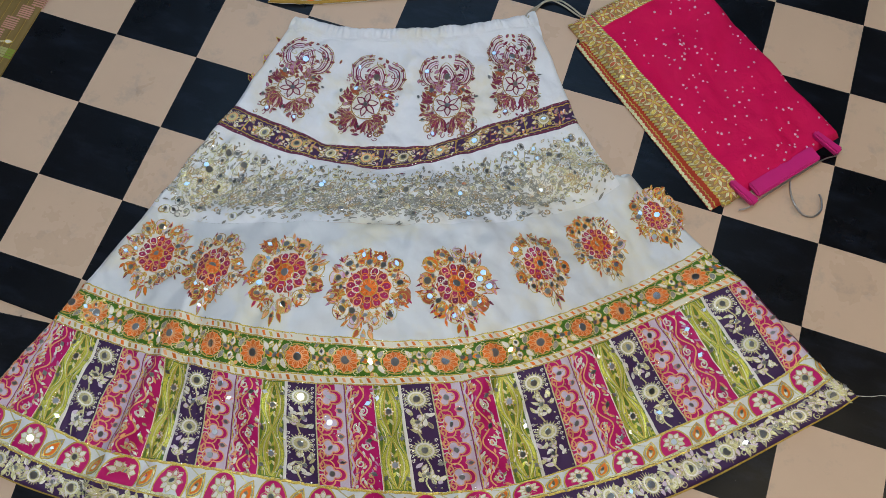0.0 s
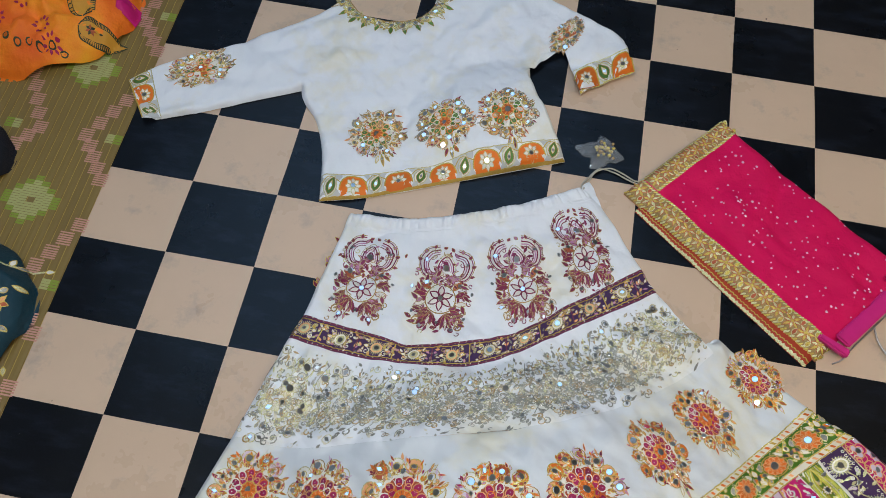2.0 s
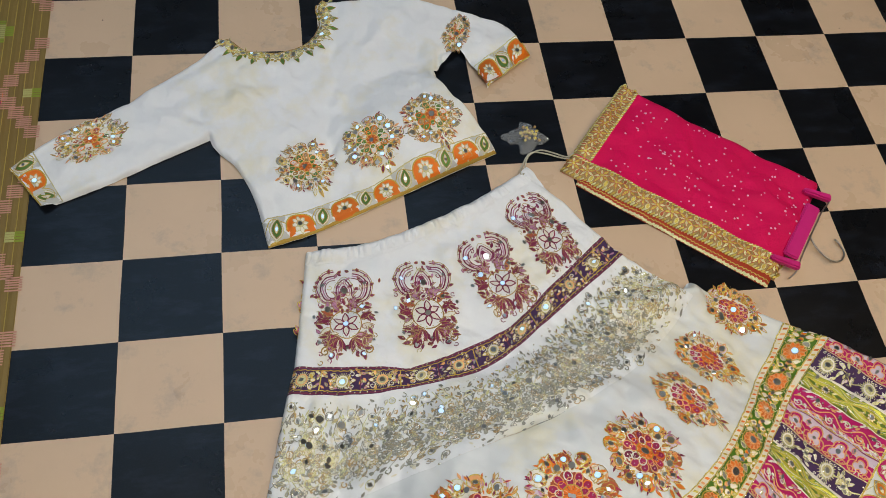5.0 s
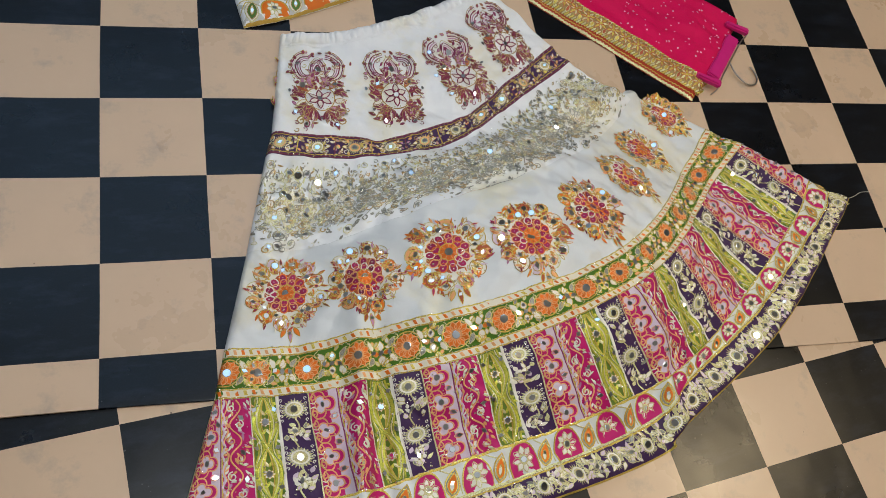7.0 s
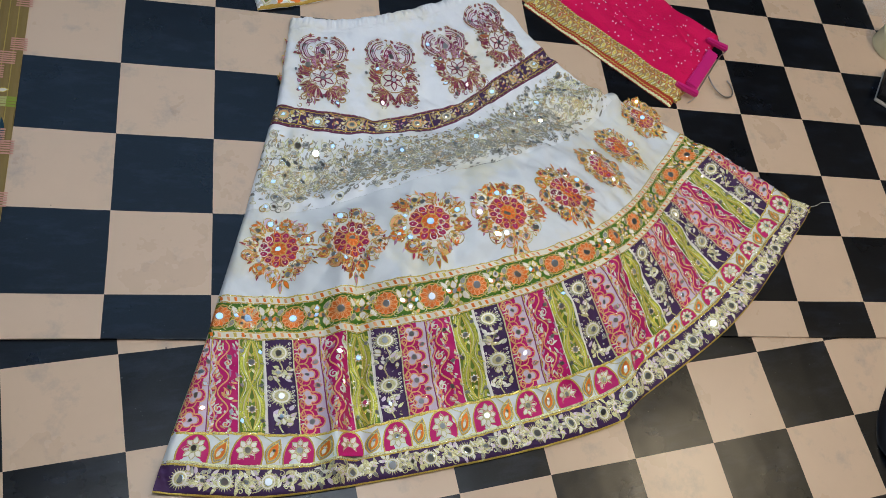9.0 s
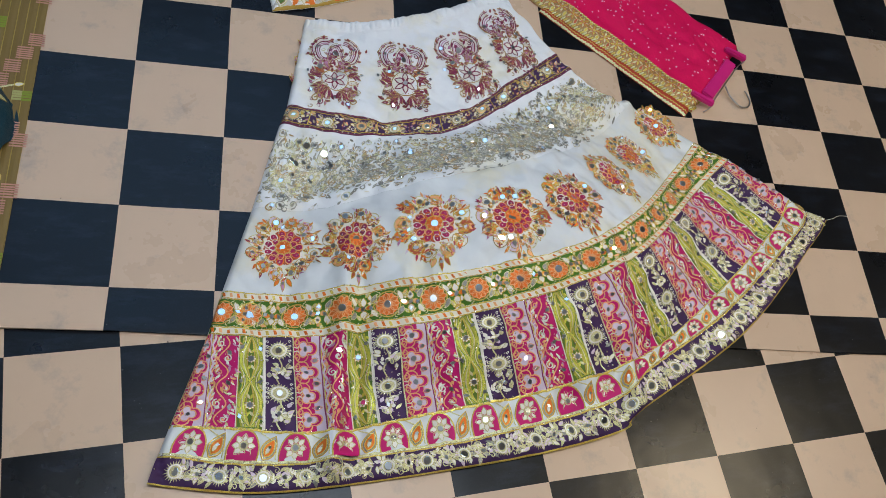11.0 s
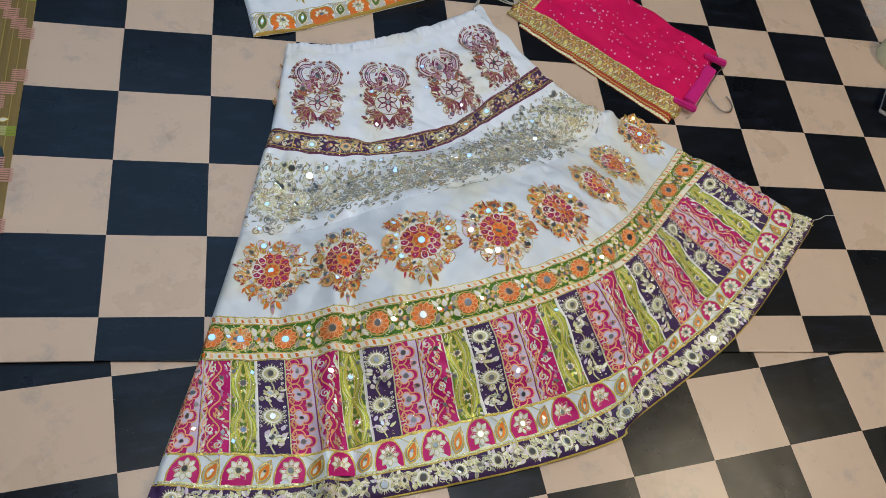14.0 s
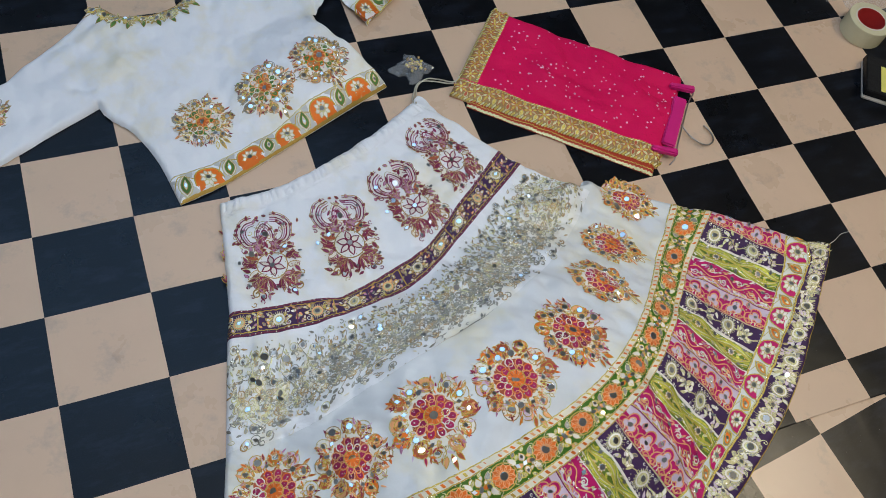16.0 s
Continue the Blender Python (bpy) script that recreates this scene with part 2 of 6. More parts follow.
class Sheet:
    """Collects flat pieces as points on the plan with a rise above the cloth, and lifts them onto it."""

    def __init__(self, f=None):
        self.v, self.faces, self.m, self.mats, self.n, self.f = [], [], [], [], 0, f

    def add(self, pts, rise, faces, mat, f=None):
        pts = np.asarray(pts, float)
        f = f or self.f
        if f is not None:
            pts = f(pts)
        if mat not in self.mats:
            self.mats.append(mat)
        self.v.append(np.c_[pts, np.broadcast_to(rise, len(pts))])
        self.faces += [tuple(i + self.n for i in q) for q in faces]
        self.m += [self.mats.index(mat)] * len(faces)
        self.n += len(pts)

    def grid(self, f, nu, nv, mat, rise=0.0):
        u, v = np.meshgrid(np.linspace(0, 1, nu), np.linspace(0, 1, nv))
        fc = [(j * nu + i, j * nu + i + 1, (j + 1) * nu + i + 1, (j + 1) * nu + i) for j in range(nv - 1) for i in range(nu - 1)]
        self.add(np.c_[u.ravel(), v.ravel()], rise, fc, mat, f)

    def blob(self, pts, mat, rise=0.0006, dome=0.0008, f=None):
        """A filled closed outline, raised in the middle."""
        pts = np.asarray(pts, float)
        c = pts.mean(0)
        n = len(pts)
        steps = (1.0, 0.6) if np.ptp(pts, 0).max() < 0.016 else (1.0, 0.84, 0.68, 0.52, 0.34, 0.16)
        r = [rise + dome * (1 - k**2) for k in steps for _ in range(n)] + [rise + dome]
        fc = [(q * n + i, q * n + (i + 1) % n, q * n + n + (i + 1) % n, q * n + n + i) for q in range(len(steps) - 1) for i in range(n)]
        last = n * (len(steps) - 1)
        fc += [(last + i, last + (i + 1) % n, last + n) for i in range(n)]
        self.add(np.vstack([*(c + (pts - c) * k for k in steps), c]), np.array(r), fc, mat, f)

    def cord(self, path, width, mat, rise=0.0006, high=0.0011, closed=False, f=None, taper=False):
        """A raised thread along a path."""
        p = np.asarray(path, float)
        if closed:
            p = np.vstack([p, p[:1]])
        t = np.gradient(p, axis=0)
        t /= np.maximum(np.hypot(*t.T), 1e-9)[:, None]
        nrm = np.c_[-t[:, 1], t[:, 0]] * (width / 2)
        if taper:
            nrm = nrm * np.linspace(1, 0.15, len(p))[:, None]
        k = len(p)
        r = np.r_[np.full(k, rise), np.full(k, rise + high), np.full(k, rise)]
        fc = [(i, i + 1, k + i + 1, k + i) for i in range(k - 1)] + [(k + i, k + i + 1, 2 * k + i + 1, 2 * k + i) for i in range(k - 1)]
        self.add(np.vstack([p - nrm, p, p + nrm]), r, fc, mat, f)

    def build(self, name, parent, surf, label="", smooth=True, lift=0.0):
        v = np.vstack(self.v)
        v[:, 2] += surf(v[:, :2]) + lift
        me = bpy.data.meshes.new(name)
        me.from_pydata(v.tolist(), [], self.faces)
        for mt in self.mats:
            me.materials.append(mt)
        me.polygons.foreach_set("material_index", self.m)
        if smooth:
            me.polygons.foreach_set("use_smooth", [True] * len(me.polygons))
        me.update()
        return hang(new(name, me), parent, label)


def hang(ob, parent, label=""):
    """Makes ob a part of parent, staying where it is."""
    if parent is not None:
        ob.parent = parent
        ob.matrix_parent_inverse = (Matrix.Translation(parent.location) if parent.type == "EMPTY" and parent.parent is None else Matrix()).inverted()
    if label:
        ob["label"] = label
    return ob


def root(name, at, label, category, group=""):
    ob = new(name)
    ob.location = at
    ob.empty_display_size = 0.05
    return tagged(ob, label, category, group)


def mesh_part(name, bm, mats, parent=None, label="", smooth=True):
    me = bpy.data.meshes.new(name)
    bm.to_mesh(me)
    bm.free()
    for mt in mats if isinstance(mats, (list, tuple)) else [mats]:
        me.materials.append(mt)
    if smooth:
        me.polygons.foreach_set("use_smooth", [True] * len(me.polygons))
    return hang(new(name, me), parent, label)


def box(bm, x0, x1, y0, y1, z0, z1, mat=0):
    made = bmesh.ops.create_cube(bm, size=1)["verts"]
    bmesh.ops.transform(bm, matrix=Matrix.LocRotScale(((x0 + x1) / 2, (y0 + y1) / 2, (z0 + z1) / 2), None, (x1 - x0, y1 - y0, z1 - z0)), verts=made)
    for f in {f for v in made for f in v.link_faces}:
        f.material_index = mat
    return made


# ---- the room that closes the place ----
plaster = Nodes("painted_plaster", 0.85)
plaster.set("Base Color", plaster.mix(plaster.noise(2.5, 5.0), (0.28, 0.27, 0.26), (0.36, 0.35, 0.33)))
plaster.bump(plaster.noise(60.0), 0.2, 0.003)
ceil_mat = Nodes("ceiling_paint", 0.9)
ceil_mat.set("Base Color", ceil_mat.mix(ceil_mat.noise(3.0), (0.70, 0.72, 0.74), (0.78, 0.80, 0.82)))
screed = Nodes("cement_screed", 0.9)
screed.set("Base Color", screed.mix(screed.noise(8.0, 6.0), (0.20, 0.19, 0.18), (0.30, 0.29, 0.27)))


def slab(name, x0, x1, y0, y1, z0, z1, mat, label):
    bm = bmesh.new()
    box(bm, x0, x1, y0, y1, z0, z1)
    return tagged(mesh_part(name, bm, mat, smooth=False), label, name.split("_")[0], kind="structure")


slab("ground", -2.7, 2.7, -2.7, 3.0, -0.15, -0.006, screed.mat, "grey cement floor under the vinyl sheets")
slab("wall_north", -2.7, 2.7, 3.0, 3.15, -0.15, 2.85, plaster.mat, "plain painted plaster wall")
slab("wall_south", -2.7, 2.7, -2.85, -2.7, -0.15, 2.85, plaster.mat, "plain painted plaster wall")
slab("wall_east", 2.7, 2.85, -2.7, 3.0, -0.15, 2.85, plaster.mat, "plain painted plaster wall")
slab("wall_west", -2.85, -2.7, -2.7, 3.0, -0.15, 2.85, plaster.mat, "plain painted plaster wall")
slab("ceiling", -2.85, 2.85, -2.85, 3.15, 2.85, 3.0, ceil_mat.mat, "plain white painted ceiling")


def vinyl_sheet(name, x0, x1, y0, y1, origin, turn, z, mat, label, curl=0.0):
    """A thin sheet whose pattern starts at origin; its long edge near y0 lifts a little in waves."""
    o = Vector((*origin, 0))
    nx, ny = 90, 60
    bm = bmesh.new()
    rows = []
    for lay in (0, 1):
        rows.append([])
        for j in range(ny + 1):
            y = y0 + (y1 - y0) * (j / ny) ** 2.2
            for i in range(nx + 1):
                x = x0 + (x1 - x0) * i / nx
                lift = curl * math.exp(-(((y - y0) / 0.05) ** 2)) * (0.5 + 0.5 * math.sin(x * 9.0) * math.sin(x * 3.1 + 1))
                rows[lay].append(bm.verts.new((x, y + (0.004 * math.sin(x * 5 + 1) if j == 0 and curl else 0), z + lift - 0.002 * lay)))
    w = nx + 1
    for j in range(ny):
        for i in range(nx):
            a, b, c, d = j * w + i, j * w + i + 1, (j + 1) * w + i + 1, (j + 1) * w + i
            bm.faces.new([rows[0][k] for k in (a, b, c, d)])
            bm.faces.new([rows[1][k] for k in (d, c, b, a)])
    for i in range(nx):
        bm.faces.new([rows[0][i + 1], rows[0][i], rows[1][i], rows[1][i + 1]])
    rot = Matrix.Rotation(radians(turn), 4, "Z")
    m = Matrix.Translation(o) @ rot
    bm.transform(m.inverted())
    ob = mesh_part(name, bm, mat)
    ob.matrix_world = m
    return tagged(ob, label, "vinyl flooring", kind="structure")


vinyl_sheet("floor", -2.7, 2.7, -0.567, 3.0, (0.0, 0.0), 0.0, 0.0, vinyl("checked_vinyl", 0), "glossy vinyl sheet printed in black and beige checks", curl=0.004)
vinyl_sheet("floor_lower", -2.7, 2.7, -2.7, -0.5, (0.389, -0.598), 7.25, -0.0035, vinyl("checked_vinyl_lower", 0), "second checked vinyl sheet laid askew under the first")


# ---- the skirt ----
skirt = root("lehenga_skirt", (-0.2, -0.3, 0.0), "white flared skirt with mirror embroidery spread on the checked floor", "skirt")
SKIRT_LINES = [
    [(-0.547, 0.147), (-0.415, 0.161), (-0.246, 0.223), (-0.098, 0.303)],
    [(-0.555, 0.092), (-0.410, 0.110), (-0.235, 0.168), (-0.066, 0.258)],
    [(-0.581, -0.079), (-0.452, -0.092), (-0.357, -0.096), (-0.208, -0.047), (-0.099, 0.037), (0.024, 0.135)],
    [(-0.596, -0.129), (-0.486, -0.141), (-0.358, -0.136), (-0.239, -0.114), (-0.104, -0.022), (0.056, 0.090)],
    [(-0.642, -0.321), (-0.518, -0.322), (-0.425, -0.303), (-0.312, -0.279), (-0.152, -0.234), (0.007, -0.143), (0.168, 0.022)],
    [(-0.688, -0.490), (-0.572, -0.495), (-0.458, -0.490), (-0.283, -0.477), (-0.064, -0.422), (0.099, -0.320), (0.267, -0.150), (0.331, -0.075)],
    [(-0.708, -0.572), (-0.589, -0.576), (-0.453, -0.570), (-0.280, -0.554), (-0.067, -0.494), (0.112, -0.397), (0.319, -0.197), (0.412, -0.114)],
    [(-0.758, -0.728), (-0.637, -0.734), (-0.506, -0.739), (-0.329, -0.707), (-0.097, -0.663), (0.106, -0.591), (0.295, -0.455), (0.485, -0.282), (0.541, -0.205)],
    [(-0.772, -0.776), (-0.606, -0.792), (-0.429, -0.780), (-0.216, -0.745), (0.022, -0.683), (0.118, -0.614), (0.313, -0.489), (0.522, -0.307), (0.587, -0.232)],
    [(-0.784, -0.821), (-0.622, -0.837), (-0.429, -0.822), (-0.139, -0.780), (0.040, -0.737), (0.084, -0.700), (0.356, -0.530), (0.578, -0.316), (0.636, -0.251)],
]
# foot of the silver panel, which puffs over the next one and stops short at the side
SILVER_FOOT = [(-0.642, -0.321), (-0.518, -0.322), (-0.425, -0.303), (-0.312, -0.279), (-0.152, -0.234), (-0.006, -0.161), (0.106, -0.073), (0.158, -0.018)]
LINE = [spline(c, 200) for c in [*SKIRT_LINES, SILVER_FOOT]]
STEP = np.linspace(0, 1, 200)


def on_line(k, u):
    return np.stack([np.interp(u, STEP, LINE[k][:, i]) for i in (0, 1)], 1)


def between(k, top=(0, 1), foot=(0, 1), v0=0.0, v1=1.0, low=None):
    """Maps (u, v) of the unit square onto the skirt between two of its lines; top and foot give the stretch on each."""

    def f(p):
        u, v = p[:, 0], v0 + (v1 - v0) * p[:, 1:2]
        return on_line(k, top[0] + (top[1] - top[0]) * u) * (1 - v) + on_line(low or k + 1, foot[0] + (foot[1] - foot[0]) * u) * v

    return f


def metric(k, wide, high, **kw):
    """As between(), but fed with metres along and across."""
    g = between(k, **kw)
    return lambda p: g(np.c_[p[:, 0] / wide, p[:, 1] / high])


outline = np.vstack([LINE[0][::8], [l[-1] for l in LINE[1:4]], [(0.12, 0.043), (0.158, 0.006)], [l[-1] for l in LINE[4:9]], LINE[9][::-4], [l[0] for l in LINE[8:0:-1]]])
skirt_top = Surface(
    outline, 0.013, Waves(3, 0.0042, 0.05, 0.32),
    folds=[((-0.475, -0.40), (-0.500, -0.80), 0.016, 0.026), ((-0.443, -0.42), (-0.460, -0.77), 0.014, -0.022), ((0.03, -0.40), (0.075, -0.72), 0.020, 0.026), ((-0.08, -0.42), (-0.02, -0.72), 0.018, 0.012),
           ((0.0, -0.02), (0.165, -0.01), 0.022, 0.022), ((-0.2, -0.16), (0.12, 0.0), 0.018, 0.010), ((-0.60, -0.31), (-0.45, -0.29), 0.014, 0.009),
           ((-0.02, -0.10), (0.10, -0.28), 0.012, 0.007), ((0.10, 0.02), (0.20, -0.12), 0.011, 0.006), ((-0.30, -0.24), (-0.38, -0.36), 0.012, 0.005), ((-0.16, -0.20), (-0.12, -0.36), 0.013, 0.006),
           ((-0.36, 0.14), (-0.33, -0.02), 0.012, 0.005), ((-0.22, 0.20), (-0.17, 0.05), 0.010, 0.005), ((-0.55, -0.16), (-0.59, -0.30), 0.011, 0.005)],
    dome=(-0.141, -0.382, 14.0, 0.466, 0.322, 0.125),
)


def panel(name, k, mat, label="", nu=280, nv=60, low=None, rise=0.0):
    s = Sheet()
    s.grid(between(k, low=low), nu, nv, mat, rise)
    return s.build(name, skirt, skirt_top, label)


waistband = panel("waistband", 0, WHITE, "white crinkled waistband")
yoke = panel("yoke_panel", 1, WHITE, "white cotton panel with paisley embroidery", nv=70)
belt = panel("purple_border", 2, PURPLE, "purple brocade border with gold rosettes", nv=24)
silver_panel = panel("silver_panel", 3, WHITE, "white panel covered in silver scrolls", nv=70, low=10, rise=0.0003)
white_panel = panel("medallion_panel", 4, WHITE_SATIN, "plain white satin panel with round medallions", nv=70)
green_border = panel("green_border", 5, GREEN, "green border with orange rosettes", nv=34)
TOPS = [-0.030, 0.113, 0.253, 0.395, 0.538, 0.684, 0.820, 0.972, 1.0]
FEET = [0.0, 0.138, 0.268, 0.410, 0.553, 0.695, 0.830, 0.962, 1.0]
SHARES = [0.0, 0.265, 0.505, 0.735, 1.0]
KINDS = [("heart_stripe", MAGENTA), ("vine_stripe", MAGENTA), ("lattice_stripe", OLIVE), ("rosette_stripe", PURPLE)]
STRIPES = []
for c in range(8):
    for q in range(4 if c < 7 else 1):
        lerp = lambda t, a: t[c] + (t[c + 1] - t[c]) * a
        a0, a1 = (SHARES[q], SHARES[q + 1]) if c < 7 else (0.0, 1.0)
        top, foot = (max(0.0, lerp(TOPS, a0)), lerp(TOPS, a1)), (lerp(FEET, a0), lerp(FEET, a1))
        s = Sheet()
        s.grid(between(6, top, foot), 14, 50, KINDS[q][1])
        STRIPES.append((q, top, foot, s.build(KINDS[q][0], skirt, skirt_top)))
flower_border = panel("flower_border", 7, WHITE_SATIN, "white border with pink arches and flowers", nv=24)
hem_border = panel("hem_border", 8, PURPLE, "purple hem with pale rosettes", nv=24)

# ---- the blouse ----
blouse = root("blouse", (-0.5, 0.5, 0.0), "white round-neck blouse with embroidered hem spread on the checked floor", "blouse")
NECK = spline([(-0.712, 0.655), (-0.688, 0.678), (-0.641, 0.644), (-0.577, 0.636), (-0.517, 0.658), (-0.486, 0.708), (-0.487, 0.768), (-0.430, 0.781), (-0.281, 0.794)], 120)
HEM = spline([(-0.615, 0.163), (-0.538, 0.184), (-0.434, 0.226), (-0.329, 0.272), (-0.150, 0.350)], 120)
SIDE_A = spline([(-0.712, 0.655), (-0.720, 0.530), (-0.718, 0.411), (-0.669, 0.345), (-0.637, 0.269), (-0.615, 0.163)], 120)
SIDE_B = spline([(-0.281, 0.794), (-0.283, 0.700), (-0.270, 0.618), (-0.242, 0.516), (-0.173, 0.395), (-0.150, 0.350)], 120)
SL_A = [spline([(-0.712, 0.655), (-0.753, 0.614), (-0.905, 0.498), (-0.985, 0.458), (-1.088, 0.372)], 60), spline([(-0.718, 0.418), (-0.819, 0.369), (-0.911, 0.322), (-1.020, 0.277)], 60)]
SL_B = [spline([(-0.285, 0.790), (-0.170, 0.742), (-0.066, 0.688), (-0.037, 0.593)], 60), spline([(-0.283, 0.780), (-0.235, 0.710), (-0.190, 0.630), (-0.140, 0.520)], 60)]
ONE = np.linspace(0, 1, 120)


def at(curve, u):
    g = np.linspace(0, 1, len(curve))
    return np.stack([np.interp(u, g, curve[:, i]) for i in (0, 1)], 1)


def body_map(p):
    """Coons patch between neck, hem and the two side seams."""
    u, v = p[:, 0], p[:, 1]
    U, V = u[:, None], v[:, None]
    edge = (1 - V) * at(NECK, u) + V * at(HEM, u) + (1 - U) * at(SIDE_A, v) + U * at(SIDE_B, v)
    return edge - ((1 - U) * (1 - V) * NECK[0] + U * (1 - V) * NECK[-1] + (1 - U) * V * HEM[0] + U * V * HEM[-1])


def ruled(pair, u0=0.0, u1=1.0):
    return lambda p: at(pair[0], u0 + (u1 - u0) * p[:, 0]) * (1 - p[:, 1:2]) + at(pair[1], u0 + (u1 - u0) * p[:, 0]) * p[:, 1:2]


blouse_outline = np.vstack([NECK[::4], SL_B[0][::4], SL_B[1][-1:], [(-0.196, 0.632), (-0.235, 0.612)], SIDE_B[66::5], HEM[::-8], SIDE_A[:50:-5], SL_A[1][::5], SL_A[0][::-5]])
blouse_top = Surface(blouse_outline, 0.012, Waves(17, 0.0032, 0.06, 0.34),
                     folds=[((-0.60, 0.60), (-0.72, 0.43), 0.02, 0.008), ((-0.30, 0.76), (-0.40, 0.62), 0.015, 0.006), ((-0.30, 0.74), (-0.24, 0.58), 0.018, 0.008), ((-0.85, 0.5), (-0.74, 0.44), 0.014, 0.006)],
                     dome=(-0.28, 0.43, 24.0, 0.22, 0.15, 0.045))
s = Sheet()
s.grid(body_map, 150, 150, WHITE)
body = s.build("body", blouse, blouse_top, "plain white cotton body")
s = Sheet()
s.grid(ruled(SL_A), 110, 50, WHITE)
sleeve_a = s.build("sleeve", blouse, blouse_top)
s = Sheet()
s.grid(ruled([SIDE_B[2:66] + (-0.014, 0), spline([(-0.270, 0.785), (-0.215, 0.710), (-0.192, 0.634)], 60)]), 40, 20, WHITE, rise=0.0012)
s.grid(ruled(SL_B), 80, 50, WHITE, rise=0.002)
sleeve_b = s.build("sleeve", blouse, blouse_top, "white sleeve folded over itself")


# ---- embroidery ----
rnd = random.Random(5)


def disc_mesh(name, sides, flat):
    """A small mirror: bevelled rim, flat face; a diamond for four sides."""
    bm = bmesh.new()
    rings = []
    for r, z in ((1.0, 0.0), (1.0, 0.0009), (0.9, 0.0013)):
        rings.append([bm.verts.new((r * math.cos(2 * math.pi * i / sides) * flat, r * math.sin(2 * math.pi * i / sides), z)) for i in range(sides)])
    for a, b in zip(rings, rings[1:]):
        for i in range(sides):
            bm.faces.new([a[i], a[(i + 1) % sides], b[(i + 1) % sides], b[i]])
    bm.faces.new(rings[-1])
    me = bpy.data.meshes.new(name)
    bm.to_mesh(me)
    bm.free()
    me.materials.append(MIRROR)
    return me


ROUND, DIAMOND, DROP = disc_mesh("mirror_round", 12, 1.0), disc_mesh("mirror_diamond", 4, 0.68), disc_mesh("mirror_oval", 10, 0.62)


def mirrors(parent, surf, spots, rise=0.0022, tilt=6.0):
    """Sews small mirrors on: each spot is (x, y, size, shape, turn)."""
    if not spots:
        return
    xy = np.array([s[:2] for s in spots], float)
    zs, e = surf(xy), 0.004
    gx, gy = (surf(xy + (e, 0)) - surf(xy - (e, 0))) / (2 * e), (surf(xy + (0, e)) - surf(xy - (0, e))) / (2 * e)
    for i, (x, y, r, shape, turn) in enumerate(spots):
        lean = tilt if rnd.random() < 0.6 else 2.6 * tilt
        ob = new("mirror", shape)
        nrm = Vector((-gx[i] * 0.9 + math.tan(radians(rnd.gauss(0, lean))), -gy[i] * 0.9 + math.tan(radians(rnd.gauss(0, lean))), 1)).normalized()
        q = nrm.to_track_quat("Z", "Y") @ Euler((0, 0, turn)).to_quaternion()
        ob.parent = parent
        ob.matrix_basis = Matrix.LocRotScale((x, y, zs[i] + rise), q, (r, r, 1.0))


def placed(c, up, sx=1.0, sy=1.0):
    """Maps motif metres to the plan: c is its middle, up its upward direction."""
    up = np.array(up, float)
    up /= np.hypot(*up)
    right = np.array((up[1], -up[0]))
    return lambda p: np.array(c) + p[:, :1] * sx * right + p[:, 1:2] * sy * up


def ring(r, n=16, c=(0, 0), squash=1.0):
    a = np.arange(n) * 2 * math.pi / n
    return np.c_[c[0] + r * np.cos(a), c[1] + r * squash * np.sin(a)]


def drop(base, ang, long, wide, n=5):
    """A leaf outline from base, pointing along ang."""
    t = np.linspace(0, 1, n + 2)
    w = wide / 2 * np.sin(math.pi * t**0.8)
    side = np.c_[np.r_[t, t[-2:0:-1]] * long, np.r_[w, -w[-2:0:-1]]]
    c, s_ = math.cos(ang), math.sin(ang)
    return np.array(base) + side @ np.array([[c, s_], [-s_, c]])


def curl(c, r, ang, turns=1.3, hand=1, n=13):
    t = np.linspace(0, 1, n)
    a = ang + hand * t * turns * 2 * math.pi
    rr = r * (1 - 0.85 * t)
    return np.c_[c[0] + rr * np.cos(a), c[1] + rr * np.sin(a)]


def leaf(s, f, base, ang, long, wide, fill, edge=None, rim=0.0012, rise=0.0006):
    o = drop(base, ang, long, wide)
    s.blob(o, fill, rise, f=f)
    if edge is not None:
        s.cord(o, rim, edge, rise + 0.0003, closed=True, f=f)


def beads(s, f, pts, r, mat):
    for p in pts:
        s.blob(ring(r, 5, p), mat, 0.0008, 0.0012, f=f)


def pt(f, x, y):
    return f(np.array([[x, y]]))[0]


def lobed(R, lobes, depth, n=40, turn=0.0):
    a = np.arange(n) * 2 * math.pi / n
    r = R * (1 + depth * np.cos(lobes * a + turn))
    return np.c_[r * np.cos(a), r * np.sin(a)]


